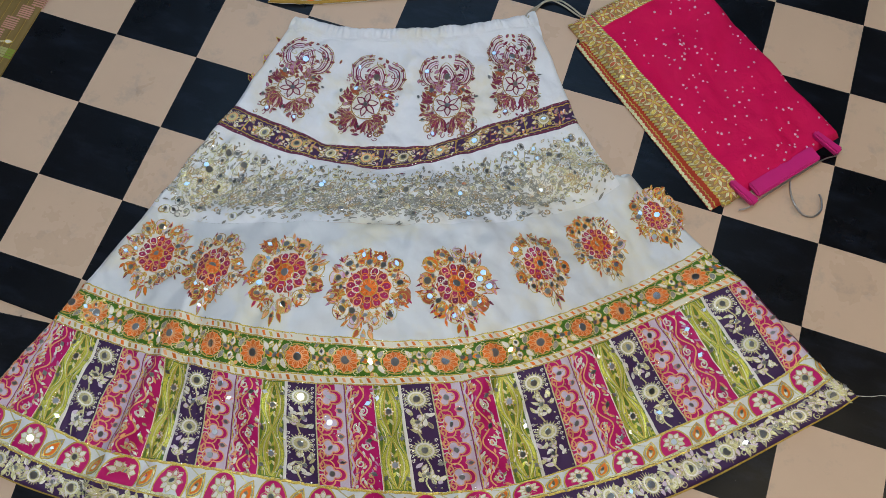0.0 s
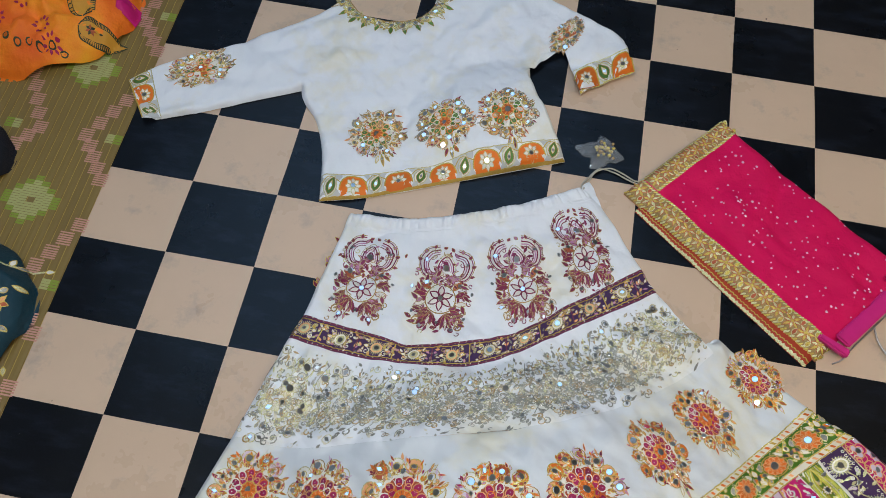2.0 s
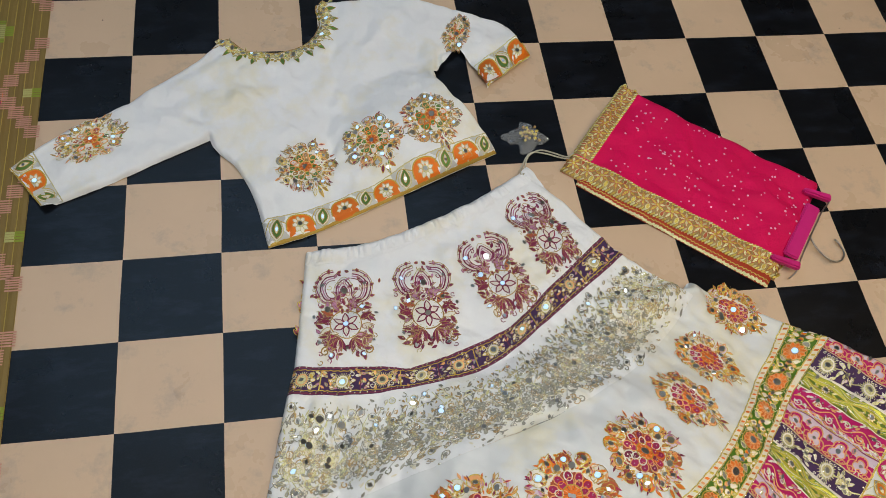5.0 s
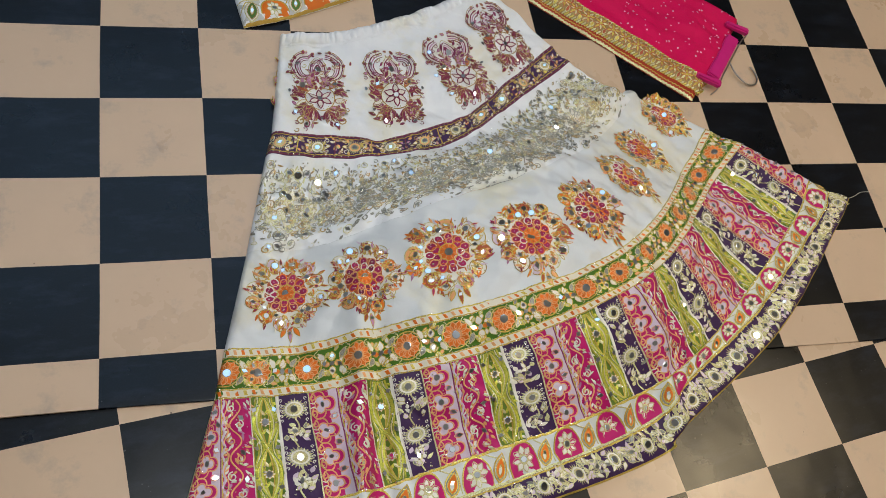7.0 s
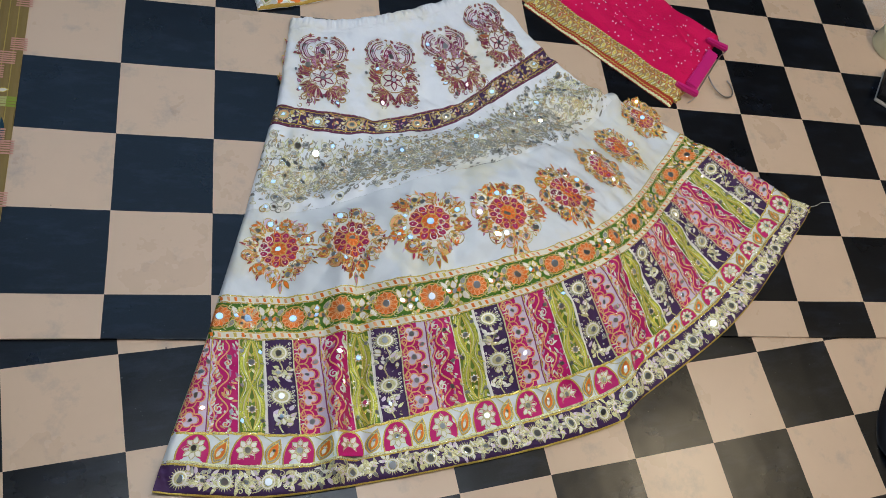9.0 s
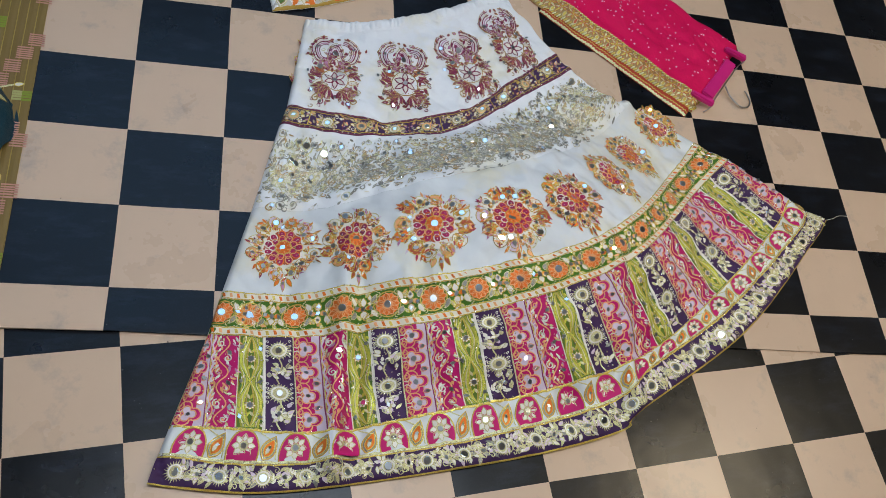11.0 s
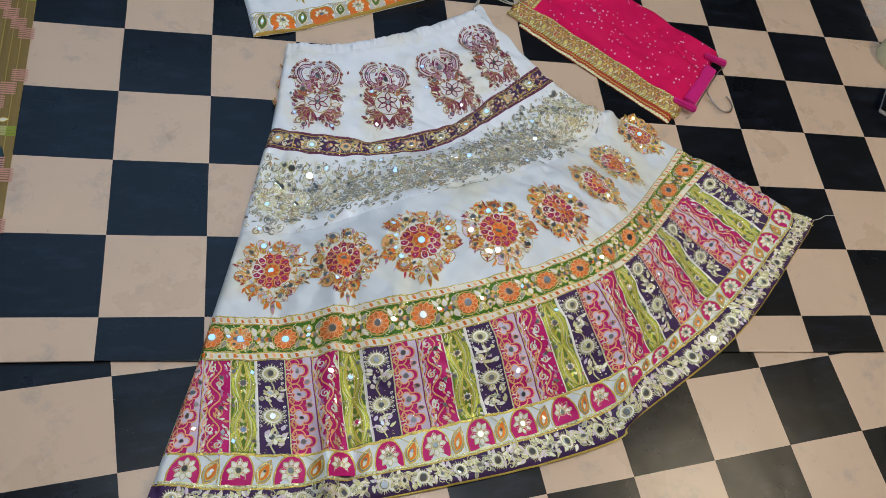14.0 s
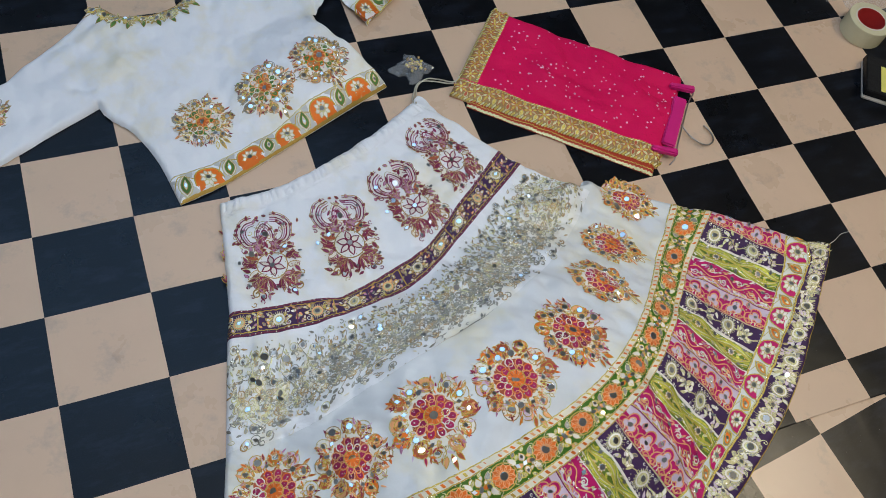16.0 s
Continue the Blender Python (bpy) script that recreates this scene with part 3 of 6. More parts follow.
def medallion(parent, surf, c, up, R, inner, outer, label, sx=1.0, tail=True, core=ORANGE, ground=PEACH):
    """A round flower of stitched petals inside a loose ring of mirror lobes and leaves, outlined in gold cord, with a drop at its foot."""
    s, f, spots = Sheet(), placed(c, up, sx), []
    turn = rnd.uniform(0, 6.3)
    # inner flower: two rows of petals on a peach ground
    s.blob(lobed(0.76 * R, 12, 0.05, turn=turn), PALE, 0.0002, 0.0003, f=f)
    for i in range(70):
        a, r = rnd.uniform(0, 6.3), R * rnd.uniform(0.50, 0.86)
        leaf(s, f, (r * math.cos(a), r * math.sin(a)), a + rnd.gauss(0, 0.7), R * rnd.uniform(0.09, 0.17), R * rnd.uniform(0.03, 0.055), rnd.choice(outer), rnd.choice((GOLD, None, None)) if ground is PEACH else None, 0.0008, rise=0.0005)
    s.blob(lobed(0.53 * R, 10, 0.05, turn=turn), RUST if ground is PEACH else ground, 0.0005, 0.0005, f=f)
    for row, (n, at_r, size) in enumerate(((11, 0.43, 0.092), (9, 0.29, 0.080))):
        for i in range(n):
            a = 2 * math.pi * (i + 0.5 * row) / n - turn / n
            d = np.array((math.cos(a), math.sin(a)))
            o = ring(size * R, 9) * (1.3, 1.05)
            o = o @ np.array([[d[0], d[1]], [-d[1], d[0]]]) + d * at_r * R
            s.blob(o, inner[(i + row) % len(inner)], 0.0008 + 0.0004 * row, 0.0007, f=f)
            s.cord(o, 0.0019, rnd.choice((PEACH, PEACH, PALE, ORANGE)), 0.0012 + 0.0004 * row, closed=True, f=f)
            beads(s, f, [d * (at_r + 0.02) * R], 0.0019, MAUVE if rnd.random() < 0.7 else PALE)
    s.blob(ring(0.215 * R, 16), core, 0.0018, f=f)
    for i in range(14):
        a = 2 * math.pi * i / 14
        d = np.array((math.cos(a), math.sin(a)))
        s.cord(np.array([d * 0.11 * R, d * 0.20 * R]), 0.0011, PEACH if i % 2 else RUST, 0.0024, f=f)
    s.cord(ring(0.225 * R, 20), 0.0018, GOLD, 0.0020, closed=True, f=f)
    spots.append((*pt(f, 0, 0), 0.105 * R, ROUND, 0))
    # outer lobes: each holds a mirror among short strokes
    n = 12
    for i in range(n):
        a = 2 * math.pi * (i + 0.5) / n + rnd.uniform(-0.05, 0.05)
        lobe = 1 + 0.05 * math.cos(5 * a + 1.5) + rnd.uniform(-0.04, 0.04)
        d = np.array((math.cos(a), math.sin(a)))
        side = np.array((-d[1], d[0]))
        m = d * R * 0.83 * lobe
        o = ring(0.185 * R * rnd.uniform(0.92, 1.08), 14) * (1.1, 1.08) @ np.array([[d[0], d[1]], [-d[1], d[0]]]) + m
        if rnd.random() < 0.9:
            s.blob(o, rnd.choice((PALE, LILAC, outer[0], outer[1], outer[2], outer[3])), 0.0003, 0.0003, f=f)
        s.cord(o, 0.0015, rnd.choice((GOLD, PALE_GOLD, ANTIQUE) if ground is PEACH else (ANTIQUE, SILVER, PALE)), 0.0006, closed=True, f=f)
        for j in range(11):
            b = m + R * (rnd.uniform(-0.17, 0.13) * d + rnd.uniform(-0.20, 0.20) * side)
            leaf(s, f, b, a + rnd.gauss(0, 0.8), R * rnd.uniform(0.12, 0.23), R * rnd.uniform(0.045, 0.075), rnd.choice(outer), rnd.choice((GOLD if ground is PEACH else ANTIQUE, PEACH, None, None)), 0.0009, rise=0.0008)
        for j in range(4):
            b = d * rnd.uniform(0.54, 0.66) * R + side * rnd.uniform(-0.12, 0.12) * R
            leaf(s, f, b, a + rnd.gauss(0, 0.5), R * rnd.uniform(0.12, 0.18), 0.06 * R, rnd.choice(outer), GOLD, 0.001, rise=0.0006)
        beads(s, f, [d * R * lobe * 1.02, m + side * 0.17 * R, m - side * 0.17 * R], 0.0014, PALE_GOLD)
        q = R * rnd.uniform(0.070, 0.098)
        spots.append((*pt(f, *(m + d * R * rnd.uniform(-0.05, 0.05))), q, rnd.choice((ROUND, ROUND, DIAMOND, DIAMOND, DROP)), rnd.uniform(0, 3)))
        s.cord(ring(q * 1.2, 10, m), 0.0013, GOLD, 0.0012, closed=True, f=f)
        if rnd.random() < 0.75:
            spots.append((*pt(f, *(d * R * 0.64 + side * 0.2 * R)), R * 0.078, rnd.choice((DIAMOND, DIAMOND, ROUND)), rnd.uniform(0, 3)))
    if tail:
        for da, k in ((0, 0.40), (-0.5, 0.28), (0.5, 0.28)):
            leaf(s, f, (da * 0.22 * R, -0.98 * R), -math.pi / 2 + da, k * R, 0.11 * R, rnd.choice(outer), GOLD, 0.0013)
        spots.append((*pt(f, 0, -1.12 * R), 0.072 * R, DIAMOND, math.atan2(up[1], up[0]) + 1.57))
    for i in range(46):
        a, r = rnd.uniform(0, 6.3), R * rnd.uniform(0.3, 1.02)
        s.blob(ring(rnd.uniform(0.0010, 0.0017), 5, (r * math.cos(a), r * math.sin(a))), SPARK, 0.0018, 0.0013, f=f)
    ob = s.build("medallion", parent, surf, label, lift=0.0006)
    mirrors(ob, surf, spots)
    return ob


def paisley(parent, surf, c, up, k, sx=1.0):
    """A tall motif: a crest of two curled paisleys over a round flower with leaf fans, stitched in wine and mauve with gold outlines."""
    s, f, spots = Sheet(), placed(c, up, sx * k, k), []
    dark = [MAROON, MAROON, PLUM, PLUM, MAUVE]
    for i in range(64):
        a, r = rnd.uniform(0, 6.3), rnd.uniform(0.034, 0.056)
        b = (r * math.cos(a) * 0.95, -0.020 + r * math.sin(a) * 1.15) if i % 3 else (rnd.gauss(0, 0.022), 0.052 + rnd.gauss(0, 0.016))
        if b[1] > 0.088:
            continue
        leaf(s, f, b, rnd.uniform(0, 6.3), rnd.uniform(0.008, 0.014), rnd.uniform(0.004, 0.006), rnd.choice(dark + [PALE, MAUVE]), rnd.choice((ANTIQUE, PLUM, MAROON, None)), 0.0010, rise=0.0004)
    for r, mt, w in ((0.007, PLUM, 0.003), (0.012, MAUVE, 0.0018), (0.0165, MAROON, 0.0024), (0.021, PALE_GOLD, 0.0014)):
        a = np.linspace(-0.4, math.pi + 0.4, 18)
        s.cord(np.c_[r * np.cos(a) * 0.9, 0.046 + r * np.sin(a) * (1.15 + 0.35 * np.sin(a) ** 6)], w, mt, f=f)
    for h in (-1, 1):
        for grow, mt, wd in ((1.0, MAROON, 0.0026), (1.11, PALE, 0.0022), (1.22, PLUM, 0.0022), (1.32, ANTIQUE, 0.0014), (0.86, MAUVE, 0.0022), (0.72, MAROON, 0.0018)):
            path = spline([(0.005, 0.036), (0.024, 0.030), (0.034, 0.010), (0.026, -0.012), (0.010, -0.016), (0.003, -0.006), (0.010, 0.0)], 24) * (h * grow * 0.95, grow)
            s.cord(path + (h * 0.012, 0.046), wd, mt, 0.0006, f=f)
        for j in range(9):
            a = radians(100 - j * 30)
            b = (h * (0.016 + 0.034 * math.cos(a)), 0.05 + 0.037 * math.sin(a))
            leaf(s, f, b, (a if h > 0 else math.pi - a) + 0.5 * h, 0.010, 0.006, rnd.choice(dark), ANTIQUE, 0.0012, rise=0.001)
        for j in range(5):
            a = radians(-40 + j * 27)
            b = (h * 0.028 * math.cos(a), -0.018 + 0.03 * math.sin(a))
            star = np.array([(0.011 if q % 2 == 0 else 0.0058) * np.array((math.cos(q * math.pi / 5), math.sin(q * math.pi / 5))) for q in range(10)])
            p = (h * 0.043 * math.cos(a), -0.016 + 0.045 * math.sin(a))
            if j in (0, 2, 4):
                s.blob(star * 1.05 + p, (PLUM, MAROON, MAUVE)[j // 2], 0.0008, f=f)
                s.cord(star * 1.2 + p, 0.0017, MAROON, 0.001, closed=True, f=f)
            leaf(s, f, b, (a if h > 0 else math.pi - a) + 0.3, 0.026, 0.010, (CRIMSON, PALE, MAROON, RUST, MAUVE)[j], ANTIQUE, 0.0014)
            leaf(s, f, p, (a if h > 0 else math.pi - a) - 0.9, 0.019, 0.008, rnd.choice(dark), PALE_GOLD, 0.0012, rise=0.001)
        for j in range(8):
            a = radians(-115 + j * 17)
            leaf(s, f, (h * 0.014, -0.046), a if h > 0 else math.pi - a, rnd.uniform(0.026, 0.036), 0.0080, (MAROON, PLUM, PALE, MAROON, CRIMSON, PLUM, PALE, MAROON)[j], ANTIQUE if j % 2 else MAROON, 0.0014)
        for j in range(6):
            b = (h * rnd.uniform(0.030, 0.050), rnd.uniform(-0.076, -0.03))
            leaf(s, f, b, rnd.uniform(0, 6.3), 0.016, 0.007, rnd.choice(dark + [PALE]), ANTIQUE, 0.0013, rise=0.001)
        s.cord(curl((h * 0.040, -0.070), 0.009, 1.2, 1.3, -h), 0.0028, ANTIQUE, f=f)
        s.cord(curl((h * 0.030, -0.078), 0.007, 1.2, 1.3, h), 0.0024, MAROON, f=f)
        spots += [(*pt(f, h * 0.032, 0.014), 0.006 * k, rnd.choice((ROUND, DIAMOND)), 0.4), (*pt(f, h * 0.050, -0.052), 0.005 * k, DIAMOND, 0.3),
                  (*pt(f, h * 0.040, 0.060), 0.0045 * k, rnd.choice((ROUND, DROP)), h * 0.6), (*pt(f, h * 0.058, 0.0), 0.0045 * k, DROP, h * 0.9), (*pt(f, h * 0.03, -0.078), 0.0045 * k, DROP, 0.5)]
    for i in range(6):
        a = math.pi / 2 + i * math.pi / 3
        leaf(s, f, (0.004 * math.cos(a), -0.018 + 0.004 * math.sin(a)), a, 0.021, 0.011, PALE, MAROON, 0.0024)
    s.cord(ring(0.029, 26, (0, -0.018)), 0.0022, ANTIQUE, closed=True, f=f)
    beads(s, f, ring(0.0255, 14, (0, -0.018)), 0.0013, PALE_GOLD)
    for i in range(40):
        b = (rnd.uniform(-0.056, 0.056), rnd.uniform(-0.09, 0.085))
        if math.hypot(b[0], b[1] + 0.018) > 0.03:
            s.cord(curl(b, 0.006, rnd.uniform(0, 6), 0.9, rnd.choice((-1, 1)), 8), 0.0017, rnd.choice((ANTIQUE, PALE_GOLD, MAROON, PLUM)), f=f)
    spots += [(*pt(f, 0, 0.047), 0.0066 * k, ROUND, 0), (*pt(f, 0, -0.018), 0.005 * k, ROUND, 0), (*pt(f, 0, -0.066), 0.005 * k, DIAMOND, 0)]
    for i in range(34):
        s.blob(ring(rnd.uniform(0.0010, 0.0016), 5, (rnd.uniform(-0.055, 0.055), rnd.uniform(-0.085, 0.085))), SPARK, 0.0016, 0.0012, f=f)
    ob = s.build("paisley_motif", parent, surf, "wine and mauve paisley motif outlined in gold", lift=0.0006)
    mirrors(ob, surf, spots)
    return ob


def rosette(s, f, c, r, petal, core, edge=GOLD, n=9, rays=False):
    """A small round flower; with rays, a sunburst of short threads."""
    if rays:
        for i in range(22):
            a = 2 * math.pi * i / 22
            d = np.array((math.cos(a), math.sin(a)))
            s.cord(np.array([c + d * r * 0.5, c + d * r * 0.8, c + d * r * rnd.uniform(0.95, 1.15)]), r * 0.2, edge, f=f, taper=True)
        s.blob(ring(0.66 * r, 14, c), edge, 0.0008, f=f)
        s.cord(ring(0.64 * r, 14, c), r * 0.16, petal, 0.0016, closed=True, f=f)
    else:
        for i in range(n):
            a = 2 * math.pi * i / n
            d = np.array((math.cos(a), math.sin(a)))
            leaf(s, f, c + d * r * 0.3, a, 0.72 * r, 0.52 * r, petal, edge, r * 0.08)
        s.blob(ring(0.36 * r, 12, c), core, 0.0010, f=f)
        s.cord(ring(0.38 * r, 12, c), r * 0.11, edge, 0.0012, closed=True, f=f)


def edging(s, f, x0, x1, y, width, mat, n=160, wig=0.0):
    x = np.linspace(x0, x1, n)
    s.cord(np.c_[x, y + wig * np.sin(np.arange(n) * 2.4)], width, mat, high=0.0014, f=f)


def bead_row(s, f, w, ys, step=0.009):
    """Tiny metal beads added for glints along a border, unevenly spaced."""
    for y in ys:
        x = step * rnd.random()
        while x < w:
            s.blob(ring(rnd.uniform(0.0011, 0.0018), 5, (x, y + rnd.uniform(-0.0012, 0.0012))), SPARK, 0.0016, 0.0014, f=f)
            x += step * rnd.uniform(0.6, 1.5)


# waistband: gathered crinkles and the draw-cord channel
w = length(LINE[0])
f = metric(0, w, 0.055)
s = Sheet()
for i in range(46):
    x = w * (i + rnd.random()) / 46
    y1, lean = rnd.uniform(0.012, 0.040), rnd.uniform(-0.022, 0.022)
    s.cord(spline([(x, rnd.uniform(0.010, 0.018)), (x + lean * rnd.uniform(0.1, 0.9), y1 * 0.6), (x + lean, y1)], 9), rnd.uniform(0.008, 0.024), WHITE, -0.0010, rnd.uniform(0.003, 0.0075), f=f, taper=True)
nu, nv = 420, 14
gu, gv = np.meshgrid(np.linspace(0, 1, nu), np.linspace(0, 1, nv))
gu, gv = gu.ravel(), gv.ravel()
phase = gu * w / 0.0135 * 2 * math.pi + 2.2 * np.sin(gu * 31.0) + 1.4 * np.sin(gu * 57.0 + 2) + gv * 1.6 * np.sin(gu * 19.0)
ruche = 0.0028 + 0.0032 * np.abs(np.sin(0.5 * phase)) + 0.0016 * np.sin(0.37 * phase + 1)
s.add(np.c_[gu * w, 0.0005 + 0.030 * gv], ruche * np.sin(math.pi * np.clip(gv * 0.96 + 0.02, 0, 1)) ** 0.7, [(j * nu + i, j * nu + i + 1, (j + 1) * nu + i + 1, (j + 1) * nu + i) for j in range(nv - 1) for i in range(nu - 1)], WHITE, f)
edging(s, f, 0.01, w - 0.01, 0.036, 0.0025, WHITE, wig=0.0008)
s.build("gathering", waistband, skirt_top)

# yoke: four paisley motifs
for c, up, k, sx in (((-0.486, 0.009), (0.03, 1), 0.97, 0.98), ((-0.339, 0.015), (-0.02, 1), 0.97, 1.0), ((-0.198, 0.064), (-0.36, 1), 0.97, 0.97), ((-0.091, 0.149), (-0.42, 1), 0.97, 0.86)):
    paisley(yoke, skirt_top, c, up, k, sx)

# purple border
w = length(LINE[3])
f = metric(2, w, 0.05)
s, spots = Sheet(), []
for y in (0.0025, 0.0475):
    edging(s, f, 0, w, y, 0.0035, WINE, wig=0.0006)
for y in (0.007, 0.043):
    edging(s, f, 0, w, y, 0.0018, GOLD, wig=0.0008)
n = 11
for i in range(n):
    x = 0.020 + 0.0705 * i
    if x > w - 0.01:
        continue
    s.blob(ring(0.011, 14, (x, 0.025)), SILVER, 0.0003, 0.0004, f=f)
    rosette(s, f, np.array((x, 0.025)), 0.0145, PALE if i % 2 else PEACH, ANTIQUE, PALE_GOLD, rays=True)
    spots.append((*pt(f, x, 0.025), 0.0052, ROUND if i % 3 else DIAMOND, 0.2))
    for h in (-1, 1):
        for y, g in ((0.015, 1), (0.035, -1)):
            s.cord(curl((x + h * 0.017, y), 0.0065, 1.57 * g, 1.2, h * g, 11), 0.0017, rnd.choice((ANTIQUE, PALE_GOLD, PALE)), f=f)
            leaf(s, f, (x + h * 0.013, y), rnd.uniform(0, 6.3), 0.009, 0.005, rnd.choice((PALE, PEACH, LILAC, GOLD)), GOLD, 0.001)
        leaf(s, f, (x + h * 0.015, 0.025), 0 if h > 0 else math.pi, 0.009, 0.006, PALE, GOLD, 0.001)
    for j in range(26):
        q = (min(x + rnd.uniform(0.15, 0.85) * 0.0705, w - 0.004), rnd.uniform(0.008, 0.042))
        leaf(s, f, q, rnd.uniform(0, 6.3), rnd.uniform(0.006, 0.011), 0.0045, rnd.choice((PALE, PEACH, ANTIQUE, PALE_GOLD, MAUVE, SILVER)), rnd.choice((ANTIQUE, None)), 0.0009, rise=0.0003)
    s.cord(np.c_[np.full(5, min(x + 0.5 * w / n, w - 0.003)), np.linspace(0.008, 0.042, 5)], 0.0022, WINE if i % 2 else GOLD, f=f)
bead_row(s, f, w, (0.003, 0.047), 0.011)
ob = s.build("gold_stitching", belt, skirt_top, lift=0.0006)
mirrors(belt, skirt_top, spots)

# silver panel: dense scrolls, leaves and small dark mirrors
w, hgt = 0.5 * (length(LINE[3]) + length(LINE[4])), 0.185
f = metric(3, w, hgt, low=10)
s, spots = Sheet(), []
for i in range(3300):
    x, y = rnd.uniform(0.004, w - 0.004), rnd.triangular(0.012, hgt * 1.04, hgt * 0.66)
    dense = math.exp(-(((y / hgt - 0.66) / 0.25) ** 2)) * (0.45 + 0.55 * math.exp(-(((x / w - 0.58) / 0.3) ** 2)))
    if rnd.random() > 0.32 + dense:
        continue
    mt = rnd.choice((SILVER, SILVER, SILVER, SILVER, ANTIQUE)) if 0.2 < x / w < 0.85 else rnd.choice((PALE_GOLD, SILVER, ANTIQUE, PALE))
    if rnd.random() < 0.28:
        s.cord(curl((x, y), rnd.uniform(0.004, 0.0095), rnd.uniform(0, 6.3), rnd.uniform(0.6, 1.3), rnd.choice((-1, 1)), 11), rnd.uniform(0.0016, 0.0028), mt, f=f)
    else:
        leaf(s, f, (x, y), rnd.gauss(-1.57, 1.1), rnd.uniform(0.006, 0.014), rnd.uniform(0.003, 0.006), rnd.choice((SILVER, CREAM, PALE, SILVER, SILVER)), mt if rnd.random() < 0.6 else None, 0.0010)
for i in range(34):
    x = w * (i + 0.5) / 34
    sway = rnd.choice((-1, 1)) * rnd.uniform(0.008, 0.016)
    path = spline([(x, 0.022 + rnd.uniform(0, 0.02)), (x + sway, 0.07), (x - sway, 0.12), (x + 1.5 * sway, hgt * 0.86)], 18)
    s.cord(path, 0.0014, rnd.choice((SILVER, PALE_GOLD)), f=f)
    for j in range(9):
        q = (x + rnd.uniform(-0.012, 0.012), rnd.uniform(0.018, 0.075))
        leaf(s, f, q, rnd.gauss(1.2 if j % 2 else 1.9, 0.4), rnd.uniform(0.008, 0.014), 0.0034, rnd.choice((PALE_GOLD, ANTIQUE, SILVER)), None)
    for j in range(7):
        q = path[2 + 2 * j]
        leaf(s, f, q, rnd.gauss(1.57 if j % 2 else -0.2, 0.6) + (0 if j % 2 else 3.3 * (j % 4 == 0)), rnd.uniform(0.010, 0.015), 0.005, rnd.choice((PALE_GOLD, SILVER, PALE)), PALE_GOLD, 0.001)
for i in range(130):
    x, y = rnd.uniform(0.01, w - 0.01), rnd.choice((rnd.uniform(0.012, 0.09), rnd.uniform(0.03, hgt)))
    if x < 0.16 * w or x > 0.86 * w or rnd.random() < 0.8:
        big = 1.12 if x < 0.2 * w else 0.92
        spots.append((*pt(f, x, y), rnd.uniform(0.0042, 0.0062) * big, rnd.choice((ROUND, DIAMOND, DIAMOND, DROP)), rnd.uniform(0, 3)))
        s.cord(ring(0.0068 * big, 10, (x, y)), 0.0014, rnd.choice((PALE_GOLD, SILVER)), closed=True, f=f)
for x, y in ((0.035, 0.125), (0.055, 0.085), (0.09, 0.11), (w - 0.05, 0.06), (w - 0.045, 0.1), (w - 0.09, 0.055)):
    rosette(s, f, np.array((x, y)), 0.0165, PALE, PALE, PALE_GOLD, 7)
    spots.append((*pt(f, x, y), 0.0068, rnd.choice((ROUND, DIAMOND)), 0))
for i in range(420):
    s.blob(ring(rnd.uniform(0.0011, 0.002), 5, (rnd.uniform(0.004, w - 0.004), rnd.uniform(0.012, hgt))), SPARK, 0.0016, 0.0014, f=f)
silver_top = lambda p: skirt_top(p) + 0.0008
ob = s.build("silver_stitching", silver_panel, silver_top, "dense silver and pale gold scroll stitching", lift=0.0006)
mirrors(ob, silver_top, spots, tilt=11.0)

# medallions on the white panel
MED = [(-0.584, -0.403, 0.068, 1.0), (-0.459, -0.402, 0.068, 0.9), (-0.323, -0.386, 0.073, 1.0), (-0.179, -0.373, 0.073, 0.98), (-0.049, -0.319, 0.071, 0.90), (0.067, -0.228, 0.066, 0.74), (0.150, -0.140, 0.064, 0.80), (0.237, -0.046, 0.058, 0.82)]
for i, (x, y, R, sx) in enumerate(MED):
    k = min(len(MED) - 1, i + 1)
    along = np.array(MED[k][:2]) - np.array(MED[max(0, i - 1)][:2])
    medallion(white_panel, skirt_top, (x, y), (-along[1], along[0]), 0.93 * R, [CRIMSON, CRIMSON, MAROON] if i in (1, 4) else [CRIMSON], [RUST, PALE, PEACH, ORANGE, RUST, PALE, MAROON, CRIMSON, MAROON, MAUVE, ORANGE, PEACH, LILAC], "round orange and pink medallion with gold leaves", sx)

# green border with two striped gold edges
w, hgt = 0.5 * (length(LINE[5]) + length(LINE[6])), 0.084
f = metric(5, w, hgt)
s, spots = Sheet(), []
for y0, y1 in ((0.0, 0.0155), (hgt - 0.0155, hgt)):
    s.add(np.vstack([np.c_[np.linspace(0, w, 200), np.full(200, y0)], np.c_[np.linspace(0, w, 200), np.full(200, y1)]]), 0.0008, [(i, i + 1, 201 + i, 200 + i) for i in range(199)], CREAM, f)
    for y in (y0 + 0.0012, y1 - 0.0012):
        edging(s, f, 0, w, y, 0.0026, GOLD, wig=0.0006)
    for i in range(96):
        x = w * (i + 0.5) / 96
        s.blob(np.array([(x - 0.0040, y0 + 0.004), (x + 0.0008, y0 + 0.004), (x + 0.0040, y1 - 0.004), (x - 0.0008, y1 - 0.004)]), (ORANGE, PEACH, ORANGE, GOLD)[i % 4], 0.0012, 0.0006, f=f)
n = 15.5
